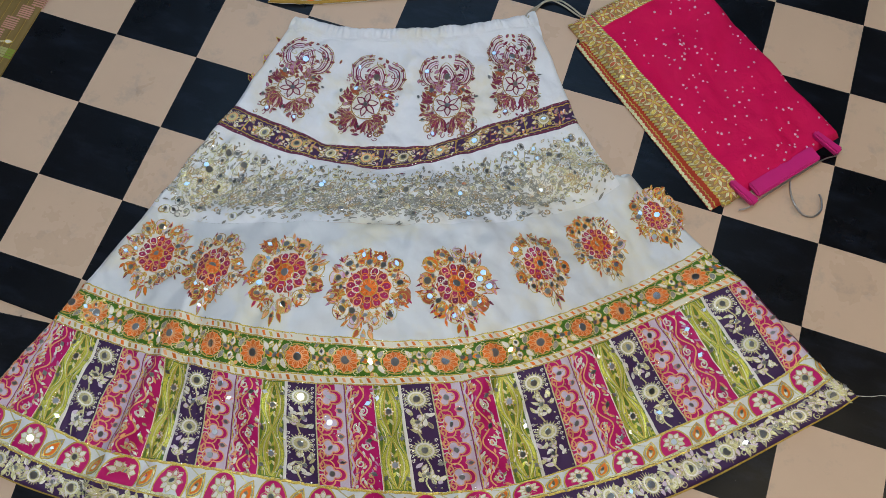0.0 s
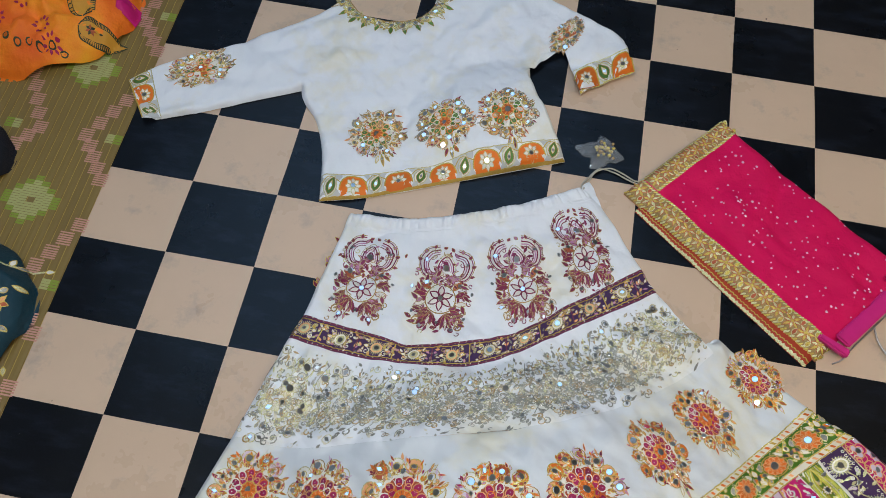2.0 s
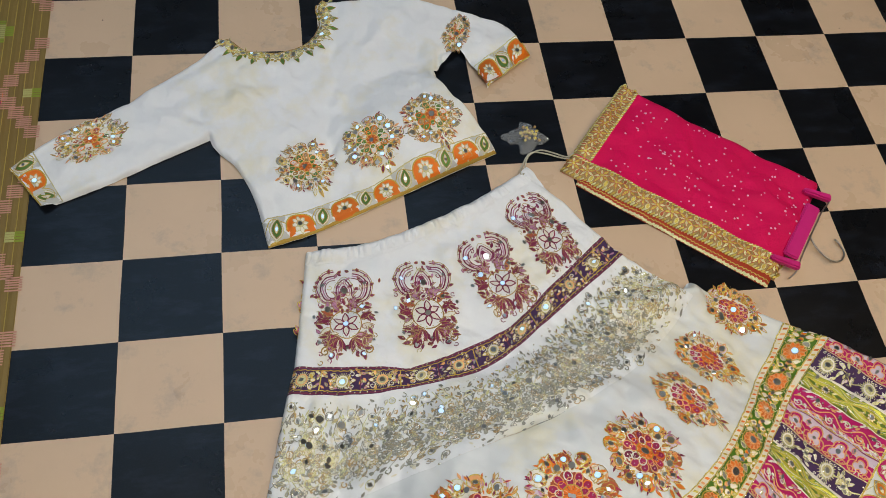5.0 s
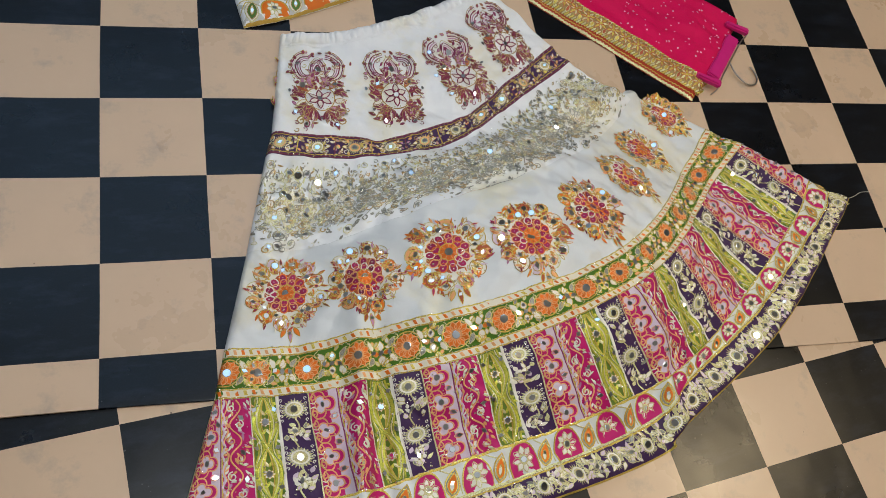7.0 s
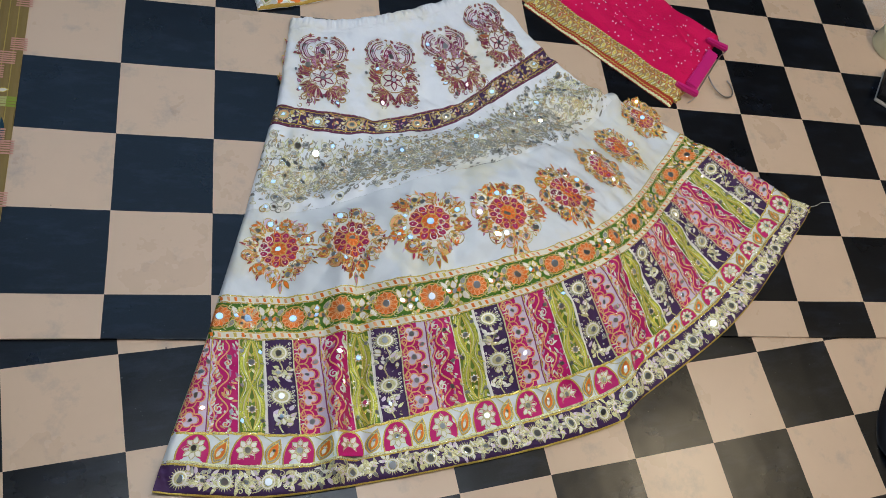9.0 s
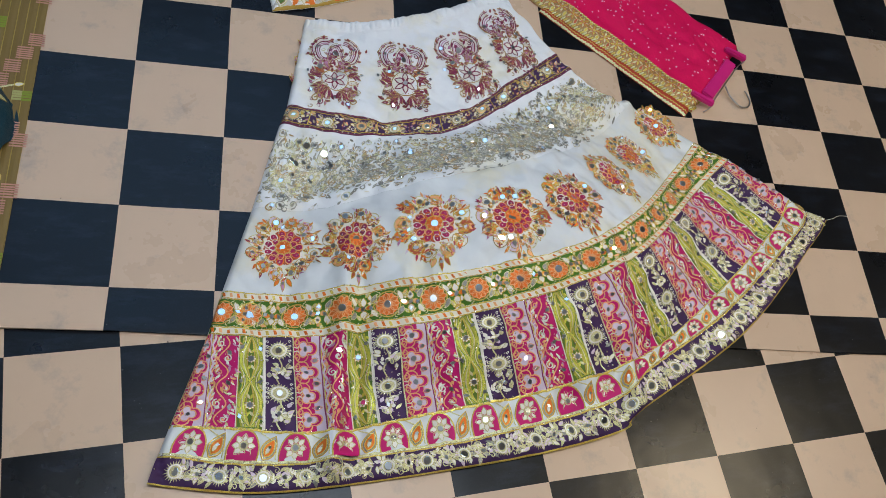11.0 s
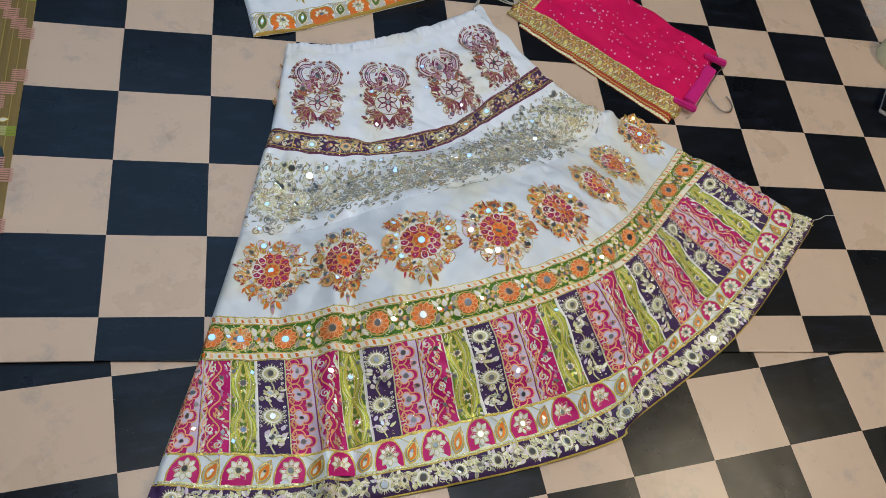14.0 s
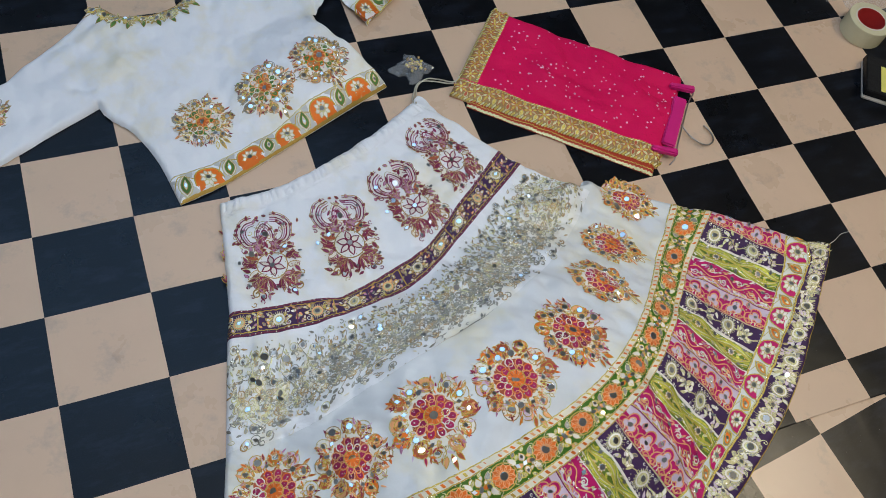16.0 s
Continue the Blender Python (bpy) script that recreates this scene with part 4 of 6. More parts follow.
for i in range(16):
    x = w * (0.048 + 0.0644 * (i - (15.6 if i == 15 else 0)))
    s.blob(ring(0.0195, 16, (x, hgt / 2)), ORANGE, 0.0003, 0.0003, f=f)
    s.cord(ring(0.0225, 20, (x, hgt / 2)), 0.0022, GOLD, 0.0005, closed=True, f=f)
    for j in range(10):
        q = (x + w / n * rnd.uniform(0.28, 0.72), hgt / 2 + rnd.choice((-1, 1)) * rnd.uniform(0.006, 0.023))
        leaf(s, f, q, rnd.uniform(0, 6.3), rnd.uniform(0.009, 0.013), 0.006, rnd.choice((PALE, PALE, PEACH, SILVER)), GOLD, 0.0012, rise=0.0003)
    rosette(s, f, np.array((x, hgt / 2)), 0.0215 if i % 2 == 0 else 0.0200, ORANGE, PEACH, PEACH, 11)
    spots.append((*pt(f, x, hgt / 2), 0.0068, ROUND, 0))
    x2 = x + 0.5 * w / n
    for h in (-1, 1):
        for g in (-1, 1):
            leaf(s, f, (x2 + g * 0.013, hgt / 2 + h * 0.006), h * (1.57 - g * 0.5), 0.0175, 0.010, PALE if g * h > 0 else SILVER, PALE_GOLD, 0.0012)
        spots.append((*pt(f, x2 + h * 0.012, hgt / 2 + 0.002 * h), 0.0056, DIAMOND, 1.57))
        leaf(s, f, (x2, hgt / 2 + h * 0.004), h * 1.57, 0.0165, 0.011, PALE, GOLD, 0.0014)
        leaf(s, f, (x2 + h * 0.003, hgt / 2), 0 if h > 0 else math.pi, 0.012, 0.009, PEACH if i % 2 else ORANGE, GOLD, 0.0014)
        for g in (-1, 1):
            leaf(s, f, (x2 + g * 0.004, hgt / 2 + h * 0.02), g * 0.9 * h if g > 0 else math.pi + 0.9 * h, 0.012, 0.006, PALE_GOLD, LIME, 0.001)
            s.cord(curl((x + g * 0.016, hgt / 2 + h * 0.019), 0.0055, 1.57 * h, 1.1, g * h, 9), 0.0017, PALE_GOLD, f=f)
    spots.append((*pt(f, x2, hgt / 2), 0.0058, DIAMOND if i % 2 else DROP, 0.5))
    if i % 2:
        spots += [(*pt(f, x2, hgt / 2 + h * 0.0125), 0.0042, DIAMOND, 0.4) for h in (-1, 1)]
bead_row(s, f, w, (0.001, 0.0155, hgt - 0.0155, hgt - 0.001), 0.010)
ob = s.build("rosette_stitching", green_border, skirt_top, "orange rosettes and gold edging", lift=0.0006)
mirrors(ob, skirt_top, spots)


# stripes of the lower flounce
def trefoil(c, r, n=36):
    """Three round lobes, one pointing across the stripe."""
    a = np.arange(n) * 2 * math.pi / n
    rr = np.full(n, 0.5 * r)
    for t0 in (0.0, 1.95, -1.95):
        da, d, q = a - t0, 0.62 * r, 0.56 * r
        inside = q * q - (d * np.sin(da)) ** 2
        rr = np.maximum(rr, np.where((inside > 0) & (np.cos(da) > 0), d * np.cos(da) + np.sqrt(np.maximum(inside, 0)), 0))
    return np.c_[c[0] + rr * np.cos(a), c[1] + rr * np.sin(a)]


def heart_stripe(s, f, w, h, spots):
    n = 4
    u = h / n
    s.grid(lambda p: f(np.c_[w * (0.66 + 0.34 * p[:, 0]), h * p[:, 1]]), 4, 40, LILAC, 0.0004)
    s.cord(np.c_[np.full(40, w * 0.97), np.linspace(0, h, 40)], 0.0020, PLUM, 0.0008, f=f)
    for i in range(n):
        y = h * (i + 0.5) / n
        c = (0.40 * w, y)
        s.blob(trefoil(c, 0.0178), MAGENTA, 0.0007, 0.0003, f=f)
        s.cord(trefoil(c, 0.0186), 0.0022, PEACH, 0.0009, closed=True, f=f)
        s.blob(trefoil((c[0] + 0.001, y), 0.0106), LILAC, 0.0012, 0.0003, f=f)
        s.cord(trefoil((c[0] + 0.001, y), 0.0116), 0.0019, PEACH, 0.0014, closed=True, f=f)
        for g in (-1, 1):
            s.cord(curl((0.13 * w, y + g * 0.30 * u), 0.0062, 1.57 * g, 1.25, -g, 13), 0.0022, PEACH, 0.0016, f=f)
            s.cord(spline([(0.05 * w, y + g * 0.10 * u), (0.16 * w, y + g * 0.06 * u), (0.24 * w, y + g * 0.16 * u)], 9), 0.0016, PALE, 0.0016, f=f)
        spots.append((*pt(f, c[0] + 0.002, y), 0.0050, rnd.choice((ROUND, ROUND, DROP)), 0.3))
        if i < n - 1:
            spots.append((*pt(f, w * 0.78, y + 0.5 * u), 0.0056, DIAMOND, 1.57 + rnd.uniform(-0.2, 0.2)))
            leaf(s, f, (w * 0.62, y + 0.5 * u), 0, 0.014, 0.009, MAUVE, PEACH, 0.0012, rise=0.0008)


def vine_stripe(s, f, w, h, spots):
    t = np.linspace(0.002, h - 0.002, 80)
    s.cord(np.c_[w * 0.07 + 0.0022 * np.sin(t * 260), t], 0.0040, LILAC, f=f)
    s.cord(np.c_[w * 0.15 + 0.0030 * np.sin(t * 150), t], 0.0020, PEACH, f=f)
    wave = lambda y: w * 0.47 + 0.0085 * math.sin(y / h * 2 * math.pi * 3.0)
    s.cord(np.c_[[wave(y) for y in t], t], 0.0024, PEACH, f=f)
    for i in range(6):
        y = h * (i + 0.5) / 6
        g = 1 if i % 2 else -1
        s.cord(curl((w * 0.47 + g * 0.006, y), 0.0078, -1.57, 1.35, g, 14), 0.0021, rnd.choice((PEACH, PALE)), 0.001, f=f)
    for i in range(92):
        y = h * (i + 0.5) / 92
        g = 1 if i % 2 else -1
        far = rnd.uniform(0.004, 0.017)
        x = min(max(wave(y) + g * far, w * 0.2), w * 0.94)
        a = rnd.gauss(0.9, 0.4)
        leaf(s, f, (x, y), a if g > 0 else math.pi - a, rnd.uniform(0.007, 0.013), rnd.uniform(0.0030, 0.0048), rnd.choice((PEACH, PEACH, PALE, PALE, PALE_GOLD, MAUVE)), None, rise=0.0008)
    for i in range(3):
        spots.append((*pt(f, w * rnd.uniform(0.62, 0.8), h * (i + rnd.uniform(0.3, 0.7)) / 3), 0.0062, DIAMOND, 1.57 + rnd.uniform(-0.4, 0.4)))


def lattice_stripe(s, f, w, h, spots):
    t = np.linspace(0.002, h - 0.002, 70)
    for amp, mt, wd in ((0.0168, LEAF, 0.0022), (0.0142, LIME, 0.0040), (0.0108, PALE_GOLD, 0.0018), (0.0082, LIME, 0.0032), (0.0052, GOLD, 0.0014)):
        for g in (-1, 1):
            s.cord(np.c_[w / 2 + g * amp * np.sin(t / h * math.pi * 2), t], wd, mt, f=f)
    for e, g in ((0.0, 1), (w, -1)):
        for amp, mt, wd in ((0.0125, LIME, 0.0028), (0.0095, PALE_GOLD, 0.0016), (0.0065, LIME, 0.0024)):
            s.cord(np.c_[e + g * (0.001 + amp * np.cos(t / h * math.pi * 2) ** 2), t], wd, mt, f=f)
    for i in range(2):
        y = h * (i + 0.5) / 2
        rosette(s, f, np.array((w / 2, y)), 0.0078, PALE, PALE_GOLD, GOLD, 8)
        spots.append((*pt(f, w / 2, y), 0.0050, ROUND, 0))
        for g in (-1, 1):
            for k in (-1, 1):
                leaf(s, f, (w / 2, y + k * 0.011), k * 1.57 + g * 0.45, 0.013, 0.0042, LIME if g > 0 else PALE_GOLD, None)
    for y in (0.02, h / 2, h - 0.02):
        for g in (-1, 1):
            for j in range(4):
                leaf(s, f, (w / 2 + g * 0.0125, y + (j - 1.5) * 0.008), g * rnd.uniform(0.6, 1.5), rnd.uniform(0.007, 0.010), 0.0035, rnd.choice((LIME, PALE_GOLD, PALE, LEAF)), None)
            spots.append((*pt(f, w / 2 + g * 0.0128, y), 0.0055, DIAMOND, rnd.uniform(-0.2, 0.2)))
    for x in (0.025 * w, 0.975 * w):
        s.cord(np.c_[np.full(30, x), np.linspace(0, h, 30)], 0.0022, PALE, f=f)


def rosette_stripe(s, f, w, h, spots):
    for i in range(2):
        y = h * (0.14 + 0.47 * i)
        s.blob(ring(0.0135, 16, (w / 2, y)), SILVER, 0.0003, 0.0004, f=f)
        rosette(s, f, np.array((w / 2, y)), 0.0155, PALE, PALE, PALE_GOLD, rays=True)
        spots.append((*pt(f, w / 2, y), 0.0056, ROUND, 0))
        y2 = y + 0.235 * h
        s.cord(spline([(w / 2, y + 0.012), (w / 2 + 0.004, y2 - 0.01), (w / 2 - 0.004, y2 + 0.008), (w / 2, y2 + 0.024)], 14), 0.0020, PALE_GOLD, f=f)
        for j in range(18):
            b = (w / 2 + rnd.uniform(-0.014, 0.014), y2 + rnd.uniform(-0.017, 0.014))
            leaf(s, f, b, rnd.gauss(-1.57, 0.9), rnd.uniform(0.008, 0.014), rnd.uniform(0.004, 0.0065), rnd.choice((PALE, PALE, LILAC, SILVER, PALE_GOLD)), rnd.choice((PALE_GOLD, None)), 0.001)
        for g in (-1, 1):
            for k in range(5):
                s.cord(curl((w / 2 + g * 0.0155, y + (k - 2) * 0.008), 0.0028, 1.57, 1.0, g, 7), 0.0012, PALE, f=f)
        spots.append((*pt(f, w / 2 + rnd.uniform(-0.005, 0.005), y2 - 0.004), 0.0058, DIAMOND, 1.57 + rnd.uniform(-0.4, 0.4)))


DRAW = (heart_stripe, vine_stripe, lattice_stripe, rosette_stripe)
STITCH = ("heart_stitching", "vine_stitching", "lattice_stitching", "rosette_stitching")
for q, top, foot, ob in STRIPES:
    s, spots = Sheet(), []
    nominal = (0.048, 0.046, 0.036, 0.038)[q]
    f = metric(6, nominal, 0.165, top=top, foot=foot)
    DRAW[q](s, f, nominal, 0.165, spots)
    s.cord(np.c_[np.full(30, 0.001), np.linspace(0, 0.165, 30)], 0.0022, (PALE_GOLD, GOLD, GOLD, PALE)[q], f=f)
    for i in range(26):
        s.blob(ring(rnd.uniform(0.0010, 0.0017), 5, (nominal * rnd.uniform(0.05, 0.95), 0.165 * rnd.random())), SPARK, 0.0016, 0.0012, f=f)
    made = s.build(STITCH[q], ob, skirt_top, lift=0.0006)
    mirrors(ob, skirt_top, spots)

# flower border
w, hgt = 0.5 * (length(LINE[7]) + length(LINE[8])), 0.05
f = metric(7, w, hgt)
s, spots = Sheet(), []
n = 18
for i in range(n):
    x = w * (i + 0.5) / n
    arch = np.array([(-0.024, 0.047), (-0.025, 0.03), (-0.019, 0.013), (-0.008, 0.004), (0.008, 0.004), (0.019, 0.013), (0.025, 0.03), (0.024, 0.047)]) + (x, 0)
    s.blob(arch, MAGENTA, 0.0006, 0.0004, f=f)
    s.cord(np.vstack([spline(arch, 24)]), 0.0026, GOLD, 0.0008, f=f)
    rosette(s, f, np.array((x, 0.026)), 0.018, PALE, PALE_GOLD, PALE_GOLD, 8)
    spots.append((*pt(f, x, 0.026), 0.0052, ROUND, 0))
    x2 = x + 0.5 * w / n
    leaf(s, f, (x2 - 0.008, 0.045), -1.15, 0.040, 0.024, SILVER, GOLD, 0.0024)
    leaf(s, f, (x2 - 0.006, 0.041), -1.15, 0.030, 0.016, ORANGE, GOLD, 0.0016, rise=0.0012)
    leaf(s, f, (x2 - 0.005, 0.037), -1.15, 0.016, 0.007, PALE, GOLD, 0.0012, rise=0.002)
    spots.append((*pt(f, x2, 0.026), 0.005, DIAMOND, 0.3))
    s.cord(spline([(x2 - 0.018, 0.004), (x2 - 0.004, 0.012), (x2 + 0.010, 0.02), (x2 + 0.012, 0.044)], 14), 0.002, PALE_GOLD, f=f)
for y in (0.002, 0.048):
    edging(s, f, 0, w, y, 0.004, GOLD if y < 0.01 else PALE_GOLD, wig=0.0008)
bead_row(s, f, w, (0.001, 0.049), 0.009)
ob = s.build("arch_stitching", flower_border, skirt_top, "pink arches, pale flowers and orange drops", lift=0.0006)
mirrors(ob, skirt_top, spots)

# hem
w, hgt = 0.5 * (length(LINE[8]) + length(LINE[9])), 0.046
f = metric(8, w, hgt)
s, spots = Sheet(), []
n = 23
for i in range(n):
    x = w * (i + 0.5) / n
    s.blob(ring(0.0125, 16, (x, 0.023)), SILVER, 0.0003, 0.0004, f=f)
    rosette(s, f, np.array((x, 0.023)), 0.0155, PALE, PALE, PALE_GOLD, rays=True)
    spots.append((*pt(f, x, 0.023), 0.0068, ROUND, 0))
    x2 = x + 0.5 * w / n
    for j in range(46):
        b = (min(max(x2 + rnd.uniform(-0.030, 0.030), 0.012), w - 0.014), rnd.uniform(0.010, 0.033))
        leaf(s, f, b, rnd.uniform(0, 6.3), rnd.uniform(0.010, 0.016), 0.006, rnd.choice((PALE, PALE_GOLD, LILAC, SILVER)), rnd.choice((PALE_GOLD, None)), 0.001)
    for j in range(6):
        s.cord(curl((x2 + rnd.uniform(-0.015, 0.015), rnd.uniform(0.008, 0.038)), 0.006, rnd.uniform(0, 6), 1.1, rnd.choice((-1, 1)), 9), 0.0016, PALE_GOLD, f=f)
    spots.append((*pt(f, x2, 0.023), 0.0055, DIAMOND, rnd.uniform(-0.4, 0.4)))
edging(s, f, 0, w, 0.002, 0.003, GOLD, wig=0.0006)
bead_row(s, f, w, (0.003, 0.023), 0.012)
ob = s.build("rosette_stitching", hem_border, skirt_top, lift=0.0006)
mirrors(ob, skirt_top, spots)
s = Sheet()
edging(s, f, 0, w, hgt - 0.001, 0.0026, GOLD, 260)
s.build("gold_piping", hem_border, skirt_top, "gold piping along the hem", lift=0.0006)

# side seam: the printed back of the skirt shows along one edge
s, spots = Sheet(), []
seam = spline([(-0.551, 0.10), (-0.564, 0.02), (-0.579, -0.07)], 24)
for i in range(16):
    q = seam[2 + i] + (rnd.uniform(-0.001, 0.002), 0)
    leaf(s, None, q, rnd.uniform(0, 6.3), 0.011, 0.007, rnd.choice((MAROON, PINK, MAUVE)), GOLD, 0.0012, rise=-0.003)
s.build("back_layer", skirt, skirt_top, "printed back of the skirt peeping out at the seam")

# ---- blouse embroidery ----
BL_OUT = [ANTIQUE, PALE, SILVER, PEACH, MAROON, PALE, ANTIQUE, LEAF, MAROON, RUST, SILVER]
for c, R in (((-0.537, 0.334), 0.058), ((-0.403, 0.374), 0.058), ((-0.282, 0.412), 0.058)):
    medallion(body, blouse_top, c, (-0.42, 1), R, [PALE, LEAF, ANTIQUE, LEAF], BL_OUT, "round gold and green medallion with mirrors", core=ORANGE, ground=LEAF)


def arch_border(name, parent, surf, f, w, hgt, n, start=0):
    """Orange arches with pale flowers between green leaves, on white, with gold edges."""
    s, spots = Sheet(), []
    for i in range(n):
        x = w * (i + 0.5) / n
        if (i + start) % 2:
            a = np.linspace(0, math.pi, 17)
            r = w / n * 0.62
            arch = np.c_[x + r * np.sign(np.cos(a)) * np.abs(np.cos(a)) ** 0.8, hgt * 0.97 - (hgt * 0.86) * np.abs(np.sin(a)) ** 0.62]
            s.blob(arch, ORANGE, 0.0006, 0.0004, f=f)
            s.cord(arch, 0.0024, GOLD, 0.0008, f=f)
            rosette(s, f, np.array((x, hgt * 0.56)), r * 0.56, PALE, PALE_GOLD, PALE_GOLD, 8)
        else:
            g = w / n * 0.5
            s.blob(np.array([(x - g, 0.002), (x, 0.002), (x + g, 0.002), (x + g, hgt * 0.95), (x, hgt * 0.95), (x - g, hgt * 0.95)]), GREY_SATIN, 0.0002, 0.0002, f=f)
            leaf(s, f, (x - 0.007, hgt * 0.93), -1.2, hgt * 0.92, hgt * 0.62, PALE, PALE_GOLD, 0.0018)
            leaf(s, f, (x - 0.005, hgt * 0.86), -1.2, hgt * 0.74, hgt * 0.44, LEAF, ANTIQUE, 0.0014, rise=0.0012)
            leaf(s, f, (x - 0.003, hgt * 0.72), -1.2, hgt * 0.42, hgt * 0.18, PALE, GOLD, 0.001, rise=0.002)
            s.cord(spline([(x - w / n * 0.5, hgt * 0.5), (x - 0.004, hgt * 0.12), (x + w / n * 0.45, hgt * 0.4)], 12), 0.0018, GOLD, f=f)
        spots.append((*pt(f, x, hgt * 0.55), 0.0048, ROUND if (i + start) % 2 else DIAMOND, 0.2))
    edging(s, f, 0, w, 0.0015, 0.002, PALE_GOLD, 80, 0.0005)
    edging(s, f, 0, w, hgt - 0.001, 0.0042, GOLD, 80, 0.0004)
    ob = s.build(name, parent, surf, lift=0.0006)
    mirrors(ob, surf, spots)
    return ob


w = length(HEM)
tagged(arch_border("hem_border", blouse, blouse_top, lambda p: body_map(np.c_[p[:, 0] / w, 1 - (0.108 - 0.030 * p[:, 0] / w) * (1 - p[:, 1] / 0.043)]), w, 0.043, 11), "orange arches and green leaves along the hem")
arch_border("cuff_border", sleeve_a, blouse_top, lambda p: ruled(SL_A)(np.c_[0.885 + 0.115 * p[:, 1] / 0.045, p[:, 0] / 0.12]), 0.12, 0.045, 3, 0)
arch_border("cuff_border", sleeve_b, lambda p: blouse_top(p) + 0.002, lambda p: ruled(SL_B)(np.c_[0.80 + 0.2 * p[:, 1] / 0.05, p[:, 0] / 0.12]), 0.12, 0.05, 3, 1)
medallion(sleeve_a, blouse_top, (-0.942, 0.424), (-0.55, 1), 0.046, [LEAF, PALE, RUST], BL_OUT, "gold and rust leaf cluster on the sleeve", sx=1.45, tail=False, ground=PALE_GOLD)
medallion(sleeve_b, lambda p: blouse_top(p) + 0.002, (-0.188, 0.668), (0.45, 1), 0.055, [LEAF, PALE, RUST], BL_OUT, "gold and rust leaf cluster on the folded sleeve", sx=0.5, tail=False, ground=PALE_GOLD)
# neckline: leaves radiating from the opening
s, spots = Sheet(), []
neck = NECK[8:75]
mid = np.array((-0.585, 0.735))
for i in range(0, len(neck)):
    d = neck[i] - mid
    a = math.atan2(d[1], d[0])
    dn = d / np.hypot(*d)
    leaf(s, None, neck[i] + dn * 0.004, a + rnd.uniform(-0.5, 0.5), rnd.uniform(0.012, 0.02), 0.007, rnd.choice((SILVER, LEAF, LEAF, PALE, ANTIQUE)), rnd.choice((ANTIQUE, PALE_GOLD)), 0.0011)
    leaf(s, None, neck[i] + dn * 0.012, a + rnd.uniform(-0.9, 0.9), rnd.uniform(0.010, 0.016), 0.006, rnd.choice((SILVER, LEAF, PALE, ANTIQUE)), rnd.choice((ANTIQUE, PALE_GOLD)), 0.0011)
    if i % 5 == 2:
        leaf(s, None, neck[i] + dn * 0.020, a, 0.024, 0.009, rnd.choice((PALE, LEAF, LEAF)), ANTIQUE, 0.0014)
        spots.append((*(neck[i] + dn * 0.016), 0.0055, rnd.choice((ROUND, DROP)), a))
    if i % 5 == 0:
        spots.append((*(neck[i] + dn * 0.009), 0.004, DROP, a))
for i in range(150):
    q = neck[rnd.randrange(len(neck))]
    dn = (q - mid) / np.hypot(*(q - mid))
    leaf(s, None, q + dn * rnd.uniform(0.006, 0.028), rnd.uniform(0, 6.3), rnd.uniform(0.008, 0.013), 0.005, rnd.choice((PALE_GOLD, SILVER, LEAF, ANTIQUE, SILVER)), rnd.choice((GOLD, PALE_GOLD)), 0.0011, rise=0.0012)
s.cord(neck, 0.0028, ANTIQUE)
ob = s.build("neckline_trim", body, blouse_top, "gold and green leaf trim round the neck", lift=0.0006)
mirrors(ob, blouse_top, spots)

# ---- dupatta ----
dupatta = root("folded_dupatta", (0.23, 0.26, 0.0), "bright pink net scarf with gold border folded in a stack", "scarf")
FL, BL, BR, FR = [np.array(p) for p in ((-0.026, 0.298), (0.154, 0.508), (0.521, 0.222), (0.348, 0.014))]


def quad(a, b, c, d):
    """Maps the unit square: a to b along u, a to d along v."""
    a, b, c, d = (np.array(q, float) for q in (a, b, c, d))
    return lambda p: (a * (1 - p[:, :1]) + b * p[:, :1]) * (1 - p[:, 1:2]) + (d * (1 - p[:, :1]) + c * p[:, :1]) * p[:, 1:2]


PINK_NET = cloth("pink_net", (0.68, 0.001, 0.085), rough=0.65, weave=1500.0, spread=0.12, bump=0.5)
RED_NET = cloth("red_trim_cloth", (0.42, 0.02, 0.02), rough=0.6)
SEQUIN = silk("pale_pink_sequin", (0.85, 0.52, 0.62), rough=0.25)
edge_noise = Waves(21, 0.003, 0.05, 0.3)
scarf_top = Surface(np.vstack([FL, FR, BR, BL]), 0.016, edge_noise, folds=[((0.10, 0.42), (0.42, 0.16), 0.05, 0.004)], soft=0.016)
under = [(0.000, 0.262), (0.328, 0.000), (0.37, 0.05), (0.03, 0.31)]
under_top = Surface(np.array(under), 0.006, Waves(4, 0.0015, 0.05, 0.2), soft=0.01)
scarf_map = quad(FL, FR, BR, BL)
s = Sheet()
s.grid(scarf_map, 60, 46, PINK_NET)
scarf = s.build("net_cloth", dupatta, scarf_top, "bright pink net cloth")
s = Sheet()
for i in range(150):
    p = scarf_map(np.array([[rnd.uniform(0.13, 0.98), rnd.uniform(0.2, 0.98)]]))[0]
    s.blob(ring(rnd.uniform(0.0015, 0.0029), 6, p), SEQUIN, 0.0008, rnd.uniform(0.0004, 0.0014))
tagged(s.build("sequin_work", dupatta, scarf_top, "tiny scattered silver sequins", smooth=False), kind="stuff")
s = Sheet()
s.grid(quad(*under), 60, 10, DEEP_RED)
f = lambda p: quad(*under)(np.c_[p[:, 0] / 0.41, p[:, 1] / 0.056])
for y, wd, mt in ((0.002, 0.0045, PALE_GOLD), (0.010, 0.002, GOLD), (0.021, 0.0025, GOLD)):
    edging(s, f, 0.0, 0.41, y, wd, mt, 130, 0.0014)
s.build("under_layer", dupatta, under_top, "red and gold trim of the layer below")


